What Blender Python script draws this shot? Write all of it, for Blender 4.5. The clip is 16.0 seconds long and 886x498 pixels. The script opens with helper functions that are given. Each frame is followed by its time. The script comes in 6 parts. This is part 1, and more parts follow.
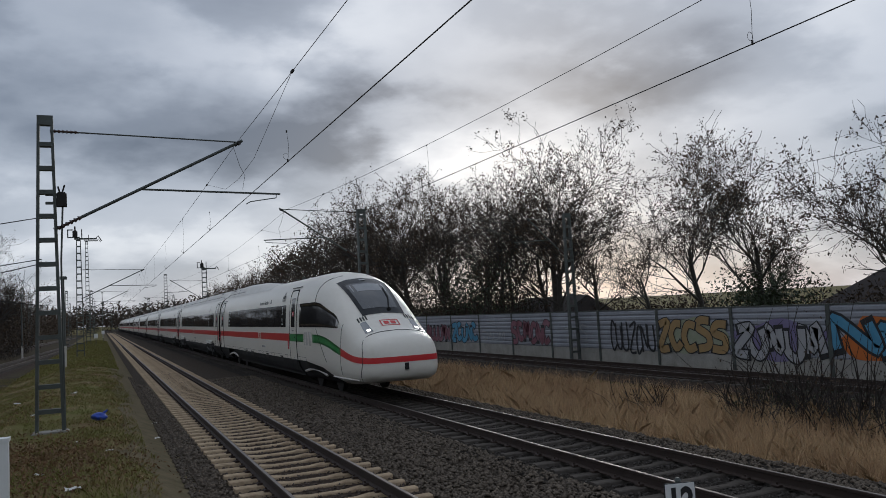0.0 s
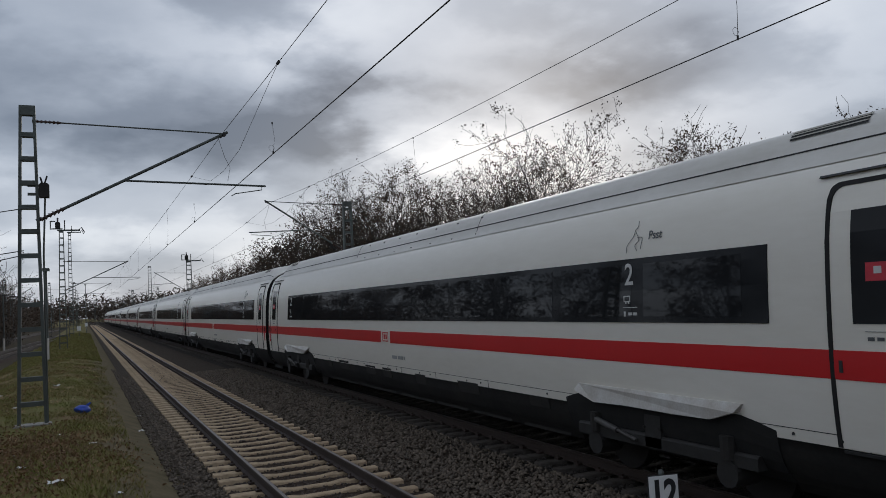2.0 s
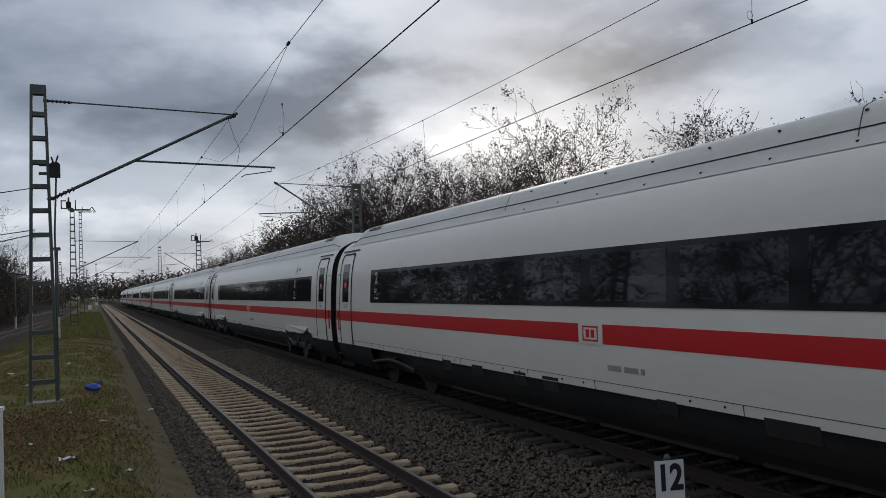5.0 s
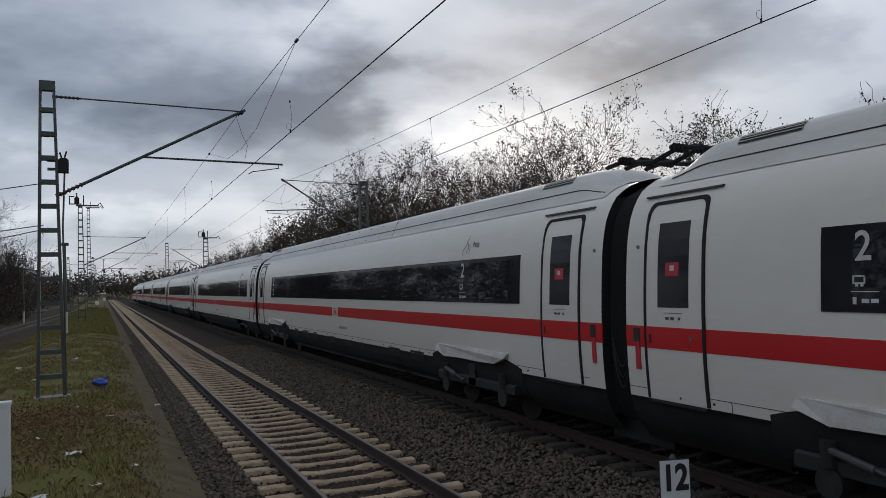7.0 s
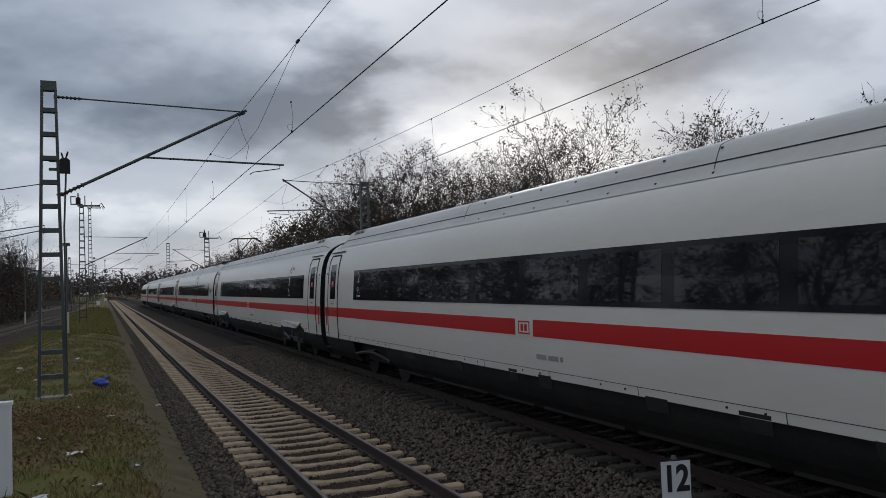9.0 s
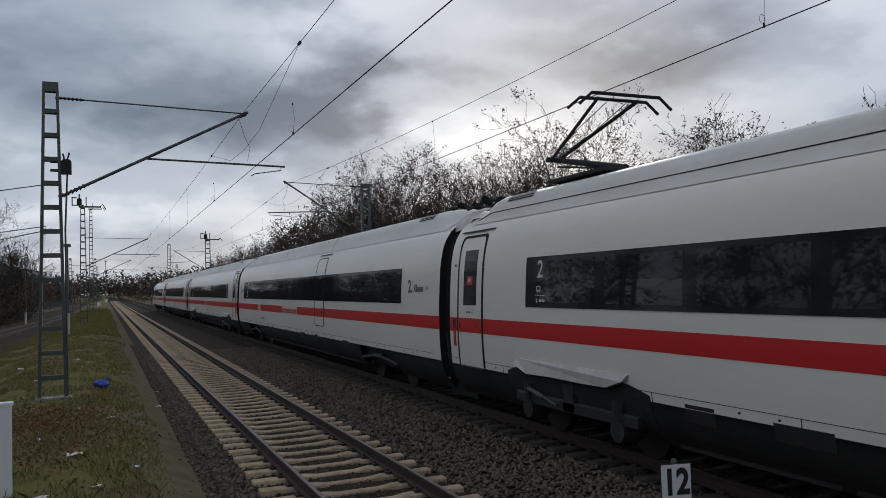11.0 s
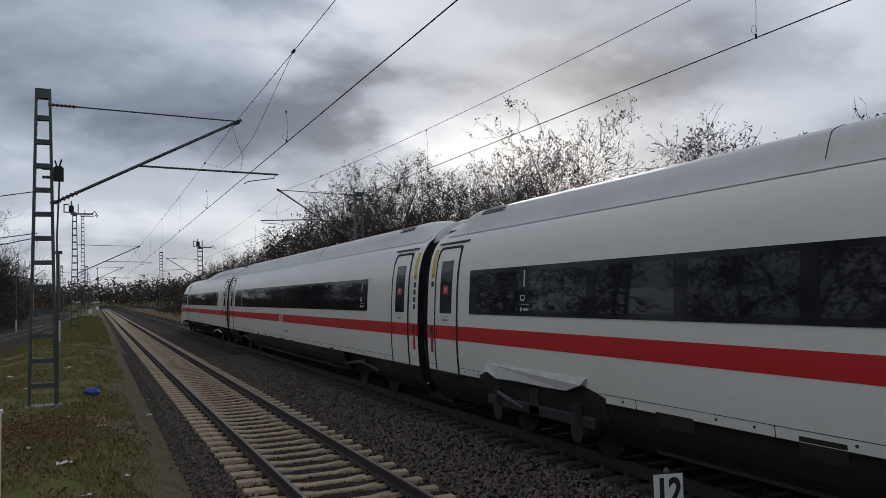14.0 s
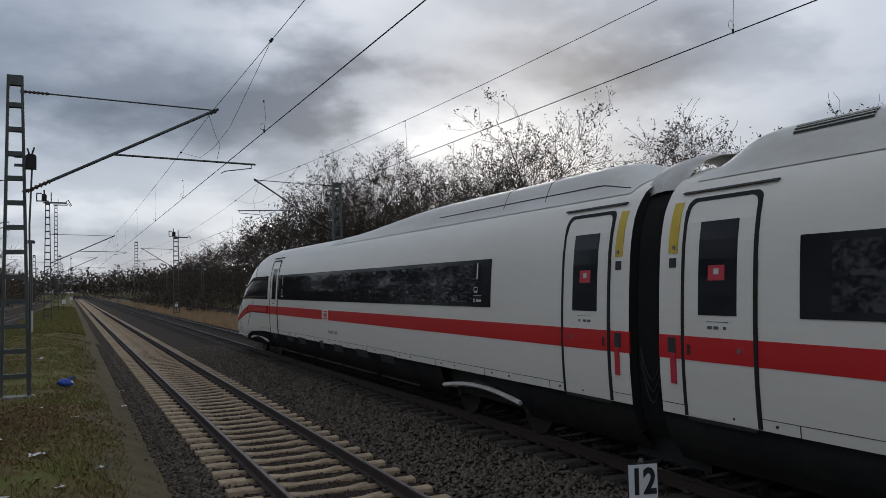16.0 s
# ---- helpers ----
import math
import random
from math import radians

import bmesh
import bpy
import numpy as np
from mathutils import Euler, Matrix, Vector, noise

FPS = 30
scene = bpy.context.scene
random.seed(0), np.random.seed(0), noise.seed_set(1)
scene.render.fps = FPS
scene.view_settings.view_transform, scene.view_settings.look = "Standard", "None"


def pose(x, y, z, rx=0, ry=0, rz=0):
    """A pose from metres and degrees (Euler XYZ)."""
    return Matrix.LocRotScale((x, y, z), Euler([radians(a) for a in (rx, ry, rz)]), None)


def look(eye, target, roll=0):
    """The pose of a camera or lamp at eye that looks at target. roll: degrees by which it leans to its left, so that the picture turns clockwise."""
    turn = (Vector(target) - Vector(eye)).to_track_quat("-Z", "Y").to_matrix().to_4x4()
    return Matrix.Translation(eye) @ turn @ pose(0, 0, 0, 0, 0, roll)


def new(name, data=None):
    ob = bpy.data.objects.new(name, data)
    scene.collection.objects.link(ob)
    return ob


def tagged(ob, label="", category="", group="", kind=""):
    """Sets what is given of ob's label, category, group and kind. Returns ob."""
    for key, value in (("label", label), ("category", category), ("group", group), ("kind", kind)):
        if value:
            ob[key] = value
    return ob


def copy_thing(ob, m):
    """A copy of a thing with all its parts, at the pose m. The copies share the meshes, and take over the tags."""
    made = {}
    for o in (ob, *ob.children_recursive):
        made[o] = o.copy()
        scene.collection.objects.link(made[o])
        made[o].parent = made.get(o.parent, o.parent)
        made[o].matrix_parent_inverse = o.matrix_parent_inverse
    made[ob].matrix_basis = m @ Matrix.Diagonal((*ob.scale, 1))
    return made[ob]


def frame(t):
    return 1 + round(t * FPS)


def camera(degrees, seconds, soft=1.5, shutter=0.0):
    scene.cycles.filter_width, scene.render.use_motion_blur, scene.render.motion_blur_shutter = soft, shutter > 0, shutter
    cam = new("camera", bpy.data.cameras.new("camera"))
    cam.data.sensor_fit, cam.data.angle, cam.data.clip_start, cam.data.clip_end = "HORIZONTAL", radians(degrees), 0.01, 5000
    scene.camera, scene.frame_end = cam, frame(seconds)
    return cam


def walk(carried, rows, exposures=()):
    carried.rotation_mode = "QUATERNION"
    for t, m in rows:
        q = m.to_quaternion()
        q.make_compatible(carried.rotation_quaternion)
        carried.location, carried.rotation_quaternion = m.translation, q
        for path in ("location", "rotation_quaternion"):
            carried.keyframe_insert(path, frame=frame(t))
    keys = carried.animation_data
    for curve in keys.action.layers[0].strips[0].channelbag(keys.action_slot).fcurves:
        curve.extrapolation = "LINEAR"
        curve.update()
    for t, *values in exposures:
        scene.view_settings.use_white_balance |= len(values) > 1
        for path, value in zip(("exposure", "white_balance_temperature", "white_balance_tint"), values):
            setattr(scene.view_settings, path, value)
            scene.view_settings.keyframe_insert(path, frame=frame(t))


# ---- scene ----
# Metres; y runs along the straight tracks, x across them to the right, z = 0 is the top of the rails.
EYE = (0.0, 0.0, 2.67)
# seconds, turn to the right of the tracks, tilt up, lean (degrees)
TURNS = [
    (0, 23.805, 4.239, -3.177),
    (0.5, 24.953, 3.960, -3.148),
    (1, 25.003, 3.938, -3.048),
    (1.5, 24.896, 3.888, -3.056),
    (2, 24.805, 3.677, -3.016),
    (2.5, 24.770, 3.495, -2.937),
    (3, 24.608, 3.120, -2.907),
    (3.5, 24.572, 2.775, -2.803),
    (4, 24.422, 2.490, -2.695),
    (6.5, 23.691, 2.484, -2.043),
    (7, 23.620, 2.347, -1.995),
    (7.5, 23.604, 2.319, -1.994),
    (8, 23.575, 2.404, -2.004),
    (8.5, 23.668, 2.336, -1.999),
    (9, 23.543, 2.386, -1.947),
    (11.5, 23.483, 2.677, -1.666),
    (12, 23.455, 2.856, -1.572),
    (12.5, 23.511, 2.985, -1.502),
    (13, 23.662, 3.097, -1.521),
    (13.5, 23.765, 3.184, -1.559),
    (14, 24.013, 3.167, -1.547),
    (14.5, 24.056, 3.066, -1.475),
    (15, 24.086, 3.046, -1.364),
    (15.5, 24.439, 2.752, -1.277),
    (16, 25.599, 2.506, -1.309),
]


def held(turn, tilt, lean):
    """A hand-held camera that stands at EYE."""
    return Matrix.Translation(EYE) @ pose(0, 0, 0, 0, 0, -turn) @ pose(0, 0, 0, 90 + tilt) @ pose(0, 0, 0, 0, 0, lean)


cam = camera(59.08, 16.0, soft=0.85, shutter=0.0)
walk(cam, [(t, held(a, b, c)) for t, a, b, c in TURNS], [(0, 0.0, 6220, 10), (16, 0.0, 6220, 10)])

# ---------------------------------------------------------------- sky and light
world = bpy.data.worlds.new("overcast_sky")
scene.world = world
world.use_nodes = True
SUN_UP, SUN_TURN = 14.0, 32.0     # degrees above the horizon, degrees to the right of the tracks


def build_sky():
    nt = world.node_tree
    nt.nodes.clear()
    n, l = nt.nodes, nt.links
    out, bg = n.new("ShaderNodeOutputWorld"), n.new("ShaderNodeBackground")
    l.new(bg.outputs[0], out.inputs[0])
    sky = n.new("ShaderNodeTexSky")
    sky.sky_type, sky.sun_disc = "NISHITA", False
    sky.sun_elevation, sky.sun_rotation = radians(SUN_UP), radians(SUN_TURN)
    coord = n.new("ShaderNodeTexCoord")
    sep = n.new("ShaderNodeSeparateXYZ")
    l.new(coord.outputs["Generated"], sep.inputs[0])

    def math_node(op, a, b=None, clamp=False):
        m = n.new("ShaderNodeMath")
        m.operation, m.use_clamp = op, clamp
        for i, v in enumerate((a, b)):
            if v is None:
                continue
            if isinstance(v, (int, float)):
                m.inputs[i].default_value = v
            else:
                l.new(v, m.inputs[i])
        return m.outputs[0]

    # heaped clouds on a level deck, which crowd together towards the horizon
    up = math_node("MAXIMUM", sep.outputs[2], 0.0)
    deck = n.new("ShaderNodeCombineXYZ")
    l.new(math_node("DIVIDE", sep.outputs[0], math_node("ADD", up, 0.36)), deck.inputs[0])
    l.new(math_node("DIVIDE", sep.outputs[1], math_node("ADD", up, 0.36)), deck.inputs[1])
    l.new(math_node("MULTIPLY", up, 2.0), deck.inputs[2])

    def cloud(scale, detail, rough, shift):
        mp = n.new("ShaderNodeMapping")
        mp.inputs["Location"].default_value = shift
        l.new(deck.outputs[0], mp.inputs[0])
        t = n.new("ShaderNodeTexNoise")
        t.inputs["Scale"].default_value, t.inputs["Detail"].default_value = scale, detail
        t.inputs["Roughness"].default_value = rough
        l.new(mp.outputs[0], t.inputs["Vector"])
        return t.outputs[0]

    big, heap, wisp = cloud(1.5, 3.0, 0.5, CLOUD_SHIFT), cloud(3.6, 8.0, 0.52, HEAP_SHIFT), cloud(3.1, 6.0, 0.5, (3.3, 8.1, 0.4))
    # bearing to the right of the tracks and height, both ruffled by the heaps
    az = math_node("ADD", math_node("ARCTAN2", sep.outputs[0], sep.outputs[1]), math_node("MULTIPLY", math_node("SUBTRACT", heap, 0.5), 0.42))
    el = math_node("ADD", math_node("ARCSINE", sep.outputs[2]), math_node("MULTIPLY", math_node("SUBTRACT", wisp, 0.5), 0.20))
    puff = n.new("ShaderNodeMapRange")
    puff.interpolation_type = "SMOOTHSTEP"
    for k, v in ((1, 0.40), (2, 0.60), (3, -0.075), (4, 0.075)):
        puff.inputs[k].default_value = v
    l.new(heap, puff.inputs[0])
    value = math_node("ADD", math_node("MULTIPLY", math_node("SUBTRACT", big, 0.5), 0.30), math_node("MULTIPLY", math_node("SUBTRACT", wisp, 0.5), 0.16))
    value = math_node("ADD", math_node("ADD", value, puff.outputs[0]), 0.40)
    # dark bellies (below nought) and bright rifts of the deck: bearing, height, reach across, reach up, strength
    for a, e, ra, re, w in CLOUD_FORMS:
        p = math_node("POWER", math_node("MULTIPLY", math_node("SUBTRACT", az, radians(a)), 1 / radians(ra)), 2.0)
        q = math_node("POWER", math_node("MULTIPLY", math_node("SUBTRACT", el, radians(e)), 1 / radians(re)), 2.0)
        f = math_node("EXPONENT", math_node("MULTIPLY", math_node("ADD", p, q), -1.0))
        value = math_node("ADD", value, math_node("MULTIPLY", f, w))
    ramp = n.new("ShaderNodeValToRGB")
    r = ramp.color_ramp
    r.elements[0].position, r.elements[0].color = 0.08, (0.103, 0.125, 0.166, 1)
    r.elements[1].position, r.elements[1].color = 0.90, (0.90, 0.90, 0.91, 1)
    for at, c in ((0.20, (0.176, 0.202, 0.250, 1)), (0.35, (0.318, 0.350, 0.405, 1)), (0.50, (0.462, 0.490, 0.540, 1)), (0.70, (0.685, 0.70, 0.725, 1))):
        r.elements.new(at).color = c
    l.new(value, ramp.inputs[0])
    # a little of the clear sky above comes through
    veil = n.new("ShaderNodeMix")
    veil.data_type = "RGBA"
    veil.inputs[0].default_value = 0.93
    dim = n.new("ShaderNodeMix")
    dim.data_type, dim.blend_type = "RGBA", "MULTIPLY"
    dim.inputs[0].default_value = 1.0
    dim.inputs[7].default_value = (0.10, 0.10, 0.10, 1)
    l.new(sky.outputs[0], dim.inputs[6])
    l.new(dim.outputs[2], veil.inputs[6])
    l.new(ramp.outputs[0], veil.inputs[7])
    l.new(veil.outputs[2], bg.inputs[0])
    bg.inputs[1].default_value = SKY_STRENGTH


CLOUD_SHIFT, HEAP_SHIFT, SKY_STRENGTH = (-11.39, 5.57, 12.2), (18.55, -13.98, -0.71), 1.2
CLOUD_FORMS = [(5, 13.5, 13, 3.8, -0.32), (17, 12.5, 7, 2.6, -0.20), (0, 21, 11, 4.5, -0.09), (-4, 9, 7, 2.2, 0.10), (6, 5.5, 14, 3.5, 0.16), (19, 10.0, 5, 1.4, 0.16), (27, 11.5, 5, 2.4, 0.26), (33, 9.5, 6, 3.0, 0.24),
               (36, 15.5, 6, 2.6, -0.20), (43, 10.0, 6, 3.0, 0.12), (20, 22, 7, 4, 0.14), (50, 20, 7, 5, 0.10)]
build_sky()
sun = new("sun", bpy.data.lights.new("sun", "SUN"))
sun.data.energy, sun.data.angle, sun.data.color = 0.6, radians(14), (1.0, 0.95, 0.88)
_a, _e = radians(SUN_TURN), radians(SUN_UP)
sun.matrix_world = look((60 * math.sin(_a), 60 * math.cos(_a), 60 * math.tan(_e)), (0, 0, 0))

# ---------------------------------------------------------------- materials
def mat(name, color, rough=0.6, metal=0.0, other=None, scale=4.0, amount=0.5, fine=40.0, bump=0.0, emit=0.0, spec=0.5, stretch=(1, 1, 1), each=0.0):
    """Two scales of noise between color and other, fine relief, and, with each, a change from piece to piece."""
    m = bpy.data.materials.new(name)
    m.use_nodes = True
    nt = m.node_tree
    n, l = nt.nodes, nt.links
    b = n["Principled BSDF"]
    b.inputs["Roughness"].default_value, b.inputs["Metallic"].default_value = rough, metal
    b.inputs["Specular IOR Level"].default_value = spec
    b.inputs["Base Color"].default_value = (*color, 1)
    if emit:
        b.inputs["Emission Color"].default_value = (*color, 1)
        b.inputs["Emission Strength"].default_value = emit
    if other is None:
        other = tuple(c * 0.8 for c in color)
    co, mp = n.new("ShaderNodeTexCoord"), n.new("ShaderNodeMapping")
    mp.inputs["Scale"].default_value = stretch
    l.new(co.outputs["Object"], mp.inputs[0])
    big, small = n.new("ShaderNodeTexNoise"), n.new("ShaderNodeTexNoise")
    for t, s, d in ((big, scale, 5.0), (small, fine, 4.0)):
        t.inputs["Scale"].default_value, t.inputs["Detail"].default_value, t.inputs["Roughness"].default_value = s, d, 0.6
        l.new(mp.outputs[0], t.inputs["Vector"])
    add = n.new("ShaderNodeMath")
    add.operation = "MULTIPLY_ADD"
    l.new(small.outputs[0], add.inputs[0])
    add.inputs[1].default_value = 0.45
    l.new(big.outputs[0], add.inputs[2])
    ramp = n.new("ShaderNodeMapRange")
    ramp.inputs[1].default_value, ramp.inputs[2].default_value = 0.5, 0.95
    ramp.inputs[3].default_value, ramp.inputs[4].default_value = 0.0, min(1.0, amount * 1.6)
    l.new(add.outputs[0], ramp.inputs[0])
    mix = n.new("ShaderNodeMix")
    mix.data_type = "RGBA"
    mix.inputs[6].default_value, mix.inputs[7].default_value = (*color, 1), (*other, 1)
    l.new(ramp.outputs[0], mix.inputs[0])
    last = mix.outputs[2]
    if each:
        info, geo = n.new("ShaderNodeObjectInfo"), n.new("ShaderNodeNewGeometry")
        rnd = n.new("ShaderNodeMath")
        rnd.operation = "ADD"
        l.new(info.outputs["Random"], rnd.inputs[0])
        l.new(geo.outputs["Random Per Island"], rnd.inputs[1])
        sc = n.new("ShaderNodeMapRange")
        sc.inputs[1].default_value, sc.inputs[2].default_value = 0.0, 2.0
        sc.inputs[3].default_value, sc.inputs[4].default_value = 1 - each, 1 + each
        l.new(rnd.outputs[0], sc.inputs[0])
        hsv = n.new("ShaderNodeHueSaturation")
        l.new(sc.outputs[0], hsv.inputs["Value"])
        l.new(last, hsv.inputs["Color"])
        last = hsv.outputs[0]
    l.new(last, b.inputs["Base Color"])
    if bump:
        bp = n.new("ShaderNodeBump")
        bp.inputs["Strength"].default_value, bp.inputs["Distance"].default_value = bump, 0.02
        l.new(add.outputs[0], bp.inputs["Height"])
        l.new(bp.outputs[0], b.inputs["Normal"])
    return m


M_WHITE = mat("train_white_paint", (0.79, 0.755, 0.68), 0.28, other=(0.68, 0.64, 0.555), scale=0.5, fine=7, amount=0.45, stretch=(1, 0.35, 1.6))
M_ROOF = mat("train_roof_paint", (0.70, 0.68, 0.635), 0.42, other=(0.56, 0.535, 0.48), scale=0.9, fine=11, amount=0.6, stretch=(1, 0.4, 1))
M_SKIRT = mat("train_dark_skirt", (0.013, 0.013, 0.013), 0.8, other=(0.032, 0.029, 0.026), scale=1.2, fine=14, amount=0.5, spec=0.2)
M_RED = mat("red_stripe_paint", (0.58, 0.018, 0.022), 0.32, other=(0.50, 0.018, 0.02), scale=0.6, amount=0.4)
M_GREEN = mat("green_stripe_paint", (0.02, 0.24, 0.055), 0.32, other=(0.02, 0.20, 0.05), scale=0.6, amount=0.4)
M_GLASS = mat("dark_tinted_glass", (0.008, 0.009, 0.011), 0.10, other=(0.012, 0.013, 0.014), scale=1.0, amount=0.3, spec=0.22)
M_PANE = mat("window_pane_glass", (0.016, 0.017, 0.019), 0.03, other=(0.012, 0.013, 0.014), scale=1.0, amount=0.3, spec=0.32)
M_SCREEN = mat("windscreen_glass", (0.05, 0.052, 0.055), 0.04, other=(0.04, 0.042, 0.045), scale=1.0, amount=0.3, spec=1.0)
# Black of the rubber parts; also painted shade at bogie openings and coupling gaps.
M_RUBBERSHADE = mat("black_rubber_and_shade", (0.007, 0.007, 0.007), 0.85, other=(0.014, 0.013, 0.012), scale=5, amount=0.5)
M_SEAM = mat("dark_joint", (0.03, 0.03, 0.03), 0.7)
M_UNDER = mat("underfloor_dark_steel", (0.011, 0.0105, 0.010), 0.8, other=(0.026, 0.022, 0.018), scale=3, amount=0.6, bump=0.2)
M_BOGIE = mat("bogie_grey_steel", (0.026, 0.025, 0.023), 0.7, other=(0.014, 0.012, 0.011), scale=4, amount=0.8, bump=0.2)
M_DAMPER = mat("dusty_damper_steel", (0.085, 0.082, 0.078), 0.55, other=(0.04, 0.035, 0.03), scale=6, amount=0.7)
M_BEAM = mat("pale_bogie_beam", (0.60, 0.59, 0.56), 0.5, other=(0.42, 0.38, 0.33), scale=3, amount=0.7)
M_WHEEL = mat("wheel_steel", (0.022, 0.020, 0.018), 0.6, 0.3, other=(0.025, 0.02, 0.018), scale=6)
M_STICKER = mat("red_sticker", (0.55, 0.03, 0.05), 0.5)
M_LETTER = mat("white_lettering", (0.62, 0.62, 0.60), 0.5)
M_GREYLET = mat("grey_lettering", (0.09, 0.095, 0.10), 0.5)
M_PALELET = mat("pale_grey_lettering", (0.36, 0.36, 0.35), 0.5)
M_LITTER = mat("russet_leaf_litter", (0.21, 0.115, 0.05), 0.85, other=(0.12, 0.07, 0.035), scale=2, amount=0.7, each=0.4)
M_YELLOW = mat("yellow_marking", (0.62, 0.43, 0.02), 0.45)
M_LAMP = mat("headlight_led", (1.0, 0.97, 0.9), 0.3, emit=3.0)
M_LENS = mat("headlight_housing", (0.30, 0.31, 0.32), 0.15, 0.5)
M_GALV = mat("galvanised_steel", (0.095, 0.110, 0.102), 0.6, 0.3, other=(0.055, 0.057, 0.050), scale=2.0, amount=0.7, bump=0.1)
M_CABLE = mat("dark_copper_wire", (0.03, 0.028, 0.027), 0.6, 0.3)
M_INSUL = mat("brown_glazed_insulator", (0.05, 0.028, 0.022), 0.25)
M_RAIL = mat("rusty_rail_side", (0.040, 0.024, 0.017), 0.8, other=(0.034, 0.022, 0.017), scale=6, amount=0.7, bump=0.2)
M_RAILTOP = mat("polished_rail_head", (0.20, 0.175, 0.155), 0.48, 0.8, other=(0.12, 0.095, 0.08), scale=3, amount=0.5, stretch=(1, 0.1, 1))
M_SLEEPER = mat("concrete_sleeper", (0.54, 0.415, 0.275), 0.9, other=(0.27, 0.198, 0.13), scale=3.2, fine=30, amount=0.65, bump=0.3, each=0.22, spec=0.08)
M_OLDSLEEPER = mat("dark_stained_sleeper", (0.10, 0.088, 0.077), 0.9, other=(0.055, 0.047, 0.04), scale=3.2, fine=30, amount=0.7, bump=0.3, each=0.25, spec=0.08)
M_BALLAST = mat("track_ballast", (0.072, 0.056, 0.042), 0.9, other=(0.026, 0.020, 0.015), scale=16, fine=70, amount=0.9, bump=1.0, spec=0.08)
M_OILY = mat("oily_dark_ballast", (0.040, 0.034, 0.029), 0.9, other=(0.018, 0.015, 0.012), scale=16, fine=70, amount=0.9, bump=1.0, spec=0.08)
M_OILYSTONE = mat("oily_dark_stone", (0.060, 0.050, 0.042), 0.85, other=(0.03, 0.025, 0.02), scale=12, amount=0.6, each=0.5)
M_STONE = mat("ballast_stone", (0.138, 0.108, 0.080), 0.85, other=(0.064, 0.049, 0.035), scale=12, amount=0.6, each=0.65)
M_BROWNBALLAST = mat("rust_brown_ballast", (0.062, 0.044, 0.032), 0.92, other=(0.028, 0.019, 0.014), scale=14, fine=60, amount=0.9, bump=1.0, spec=0.08)
M_BROWNSTONE = mat("rust_brown_stone", (0.095, 0.072, 0.059), 0.9, other=(0.065, 0.047, 0.038), scale=12, amount=0.6, each=0.45)
M_SOIL = mat("winter_soil_and_moss", (0.112, 0.122, 0.030), 0.95, other=(0.150, 0.100, 0.054), scale=0.75, fine=9, amount=0.85, bump=0.6, spec=0.08)
M_DIRT = mat("trodden_grey_dirt", (0.165, 0.130, 0.078), 0.95, other=(0.088, 0.074, 0.040), scale=2.2, fine=22, amount=0.8, bump=0.5, spec=0.08)
M_FIELD = mat("withered_grass_ground", (0.20, 0.14, 0.08), 0.95, other=(0.11, 0.08, 0.045), scale=0.8, fine=10, amount=0.8, bump=0.6, spec=0.08)
M_GRASS = mat("short_winter_grass", (0.165, 0.185, 0.034), 0.8, other=(0.21, 0.155, 0.055), scale=0.6, fine=6, amount=0.8, each=0.35)
M_STRAW = mat("dry_straw_grass", (0.56, 0.40, 0.225), 0.85, other=(0.34, 0.21, 0.115), scale=0.7, fine=5, amount=0.8, each=0.4)
M_DARKGROUND = mat("dark_cinder_ground", (0.036, 0.026, 0.018), 0.95, other=(0.056, 0.044, 0.022), scale=0.5, fine=8, amount=0.7, bump=0.5, spec=0.08)
M_BARK = mat("dark_wet_bark", (0.036, 0.031, 0.027), 0.9, other=(0.062, 0.056, 0.046), scale=5, fine=30, amount=0.6, bump=0.5)
M_TWIG = mat("bare_twig", (0.036, 0.028, 0.023), 0.9)
M_LEAF = mat("withered_brown_leaf", (0.075, 0.045, 0.026), 0.8, other=(0.05, 0.036, 0.022), scale=1.0, amount=0.7, each=0.5)
M_IVY = mat("dark_evergreen_leaf", (0.022, 0.034, 0.014), 0.6, other=(0.035, 0.042, 0.018), scale=1.0, amount=0.6, each=0.4)
M_PANEL = mat("ribbed_aluminium_panel", (0.30, 0.312, 0.345), 0.55, 0.1, other=(0.20, 0.21, 0.235), scale=0.8, fine=12, amount=0.6, each=0.08)
M_PLINTH = mat("concrete_plinth", (0.36, 0.345, 0.315), 0.9, other=(0.22, 0.21, 0.185), scale=1.5, fine=18, amount=0.7, bump=0.3)
M_BLACK = mat("black_spray_paint", (0.014, 0.014, 0.016), 0.6)
M_SILVER = mat("pale_spray_paint", (0.36, 0.36, 0.37), 0.55)
M_TAN = mat("tan_spray_paint", (0.34, 0.22, 0.085), 0.6, other=(0.26, 0.17, 0.08), scale=2)
M_PINK = mat("crimson_spray_paint", (0.16, 0.035, 0.05), 0.6, other=(0.26, 0.13, 0.16), scale=3, amount=0.8)
M_CYAN = mat("blue_spray_paint", (0.05, 0.22, 0.36), 0.6, other=(0.10, 0.30, 0.44), scale=3)
M_VIOLET = mat("violet_spray_paint", (0.15, 0.12, 0.24), 0.6, other=(0.22, 0.2, 0.3), scale=3)
M_LIME = mat("faded_green_spray_paint", (0.23, 0.27, 0.17), 0.6, other=(0.3, 0.3, 0.24), scale=3)
M_ORANGE = mat("orange_spray_paint", (0.5, 0.13, 0.02), 0.6)
M_BOARD = mat("white_enamel_board", (0.74, 0.75, 0.74), 0.35, other=(0.62, 0.62, 0.6), scale=4, amount=0.3)
M_BLUE = mat("blue_plastic", (0.012, 0.06, 0.42), 0.4, other=(0.01, 0.04, 0.28), scale=8)
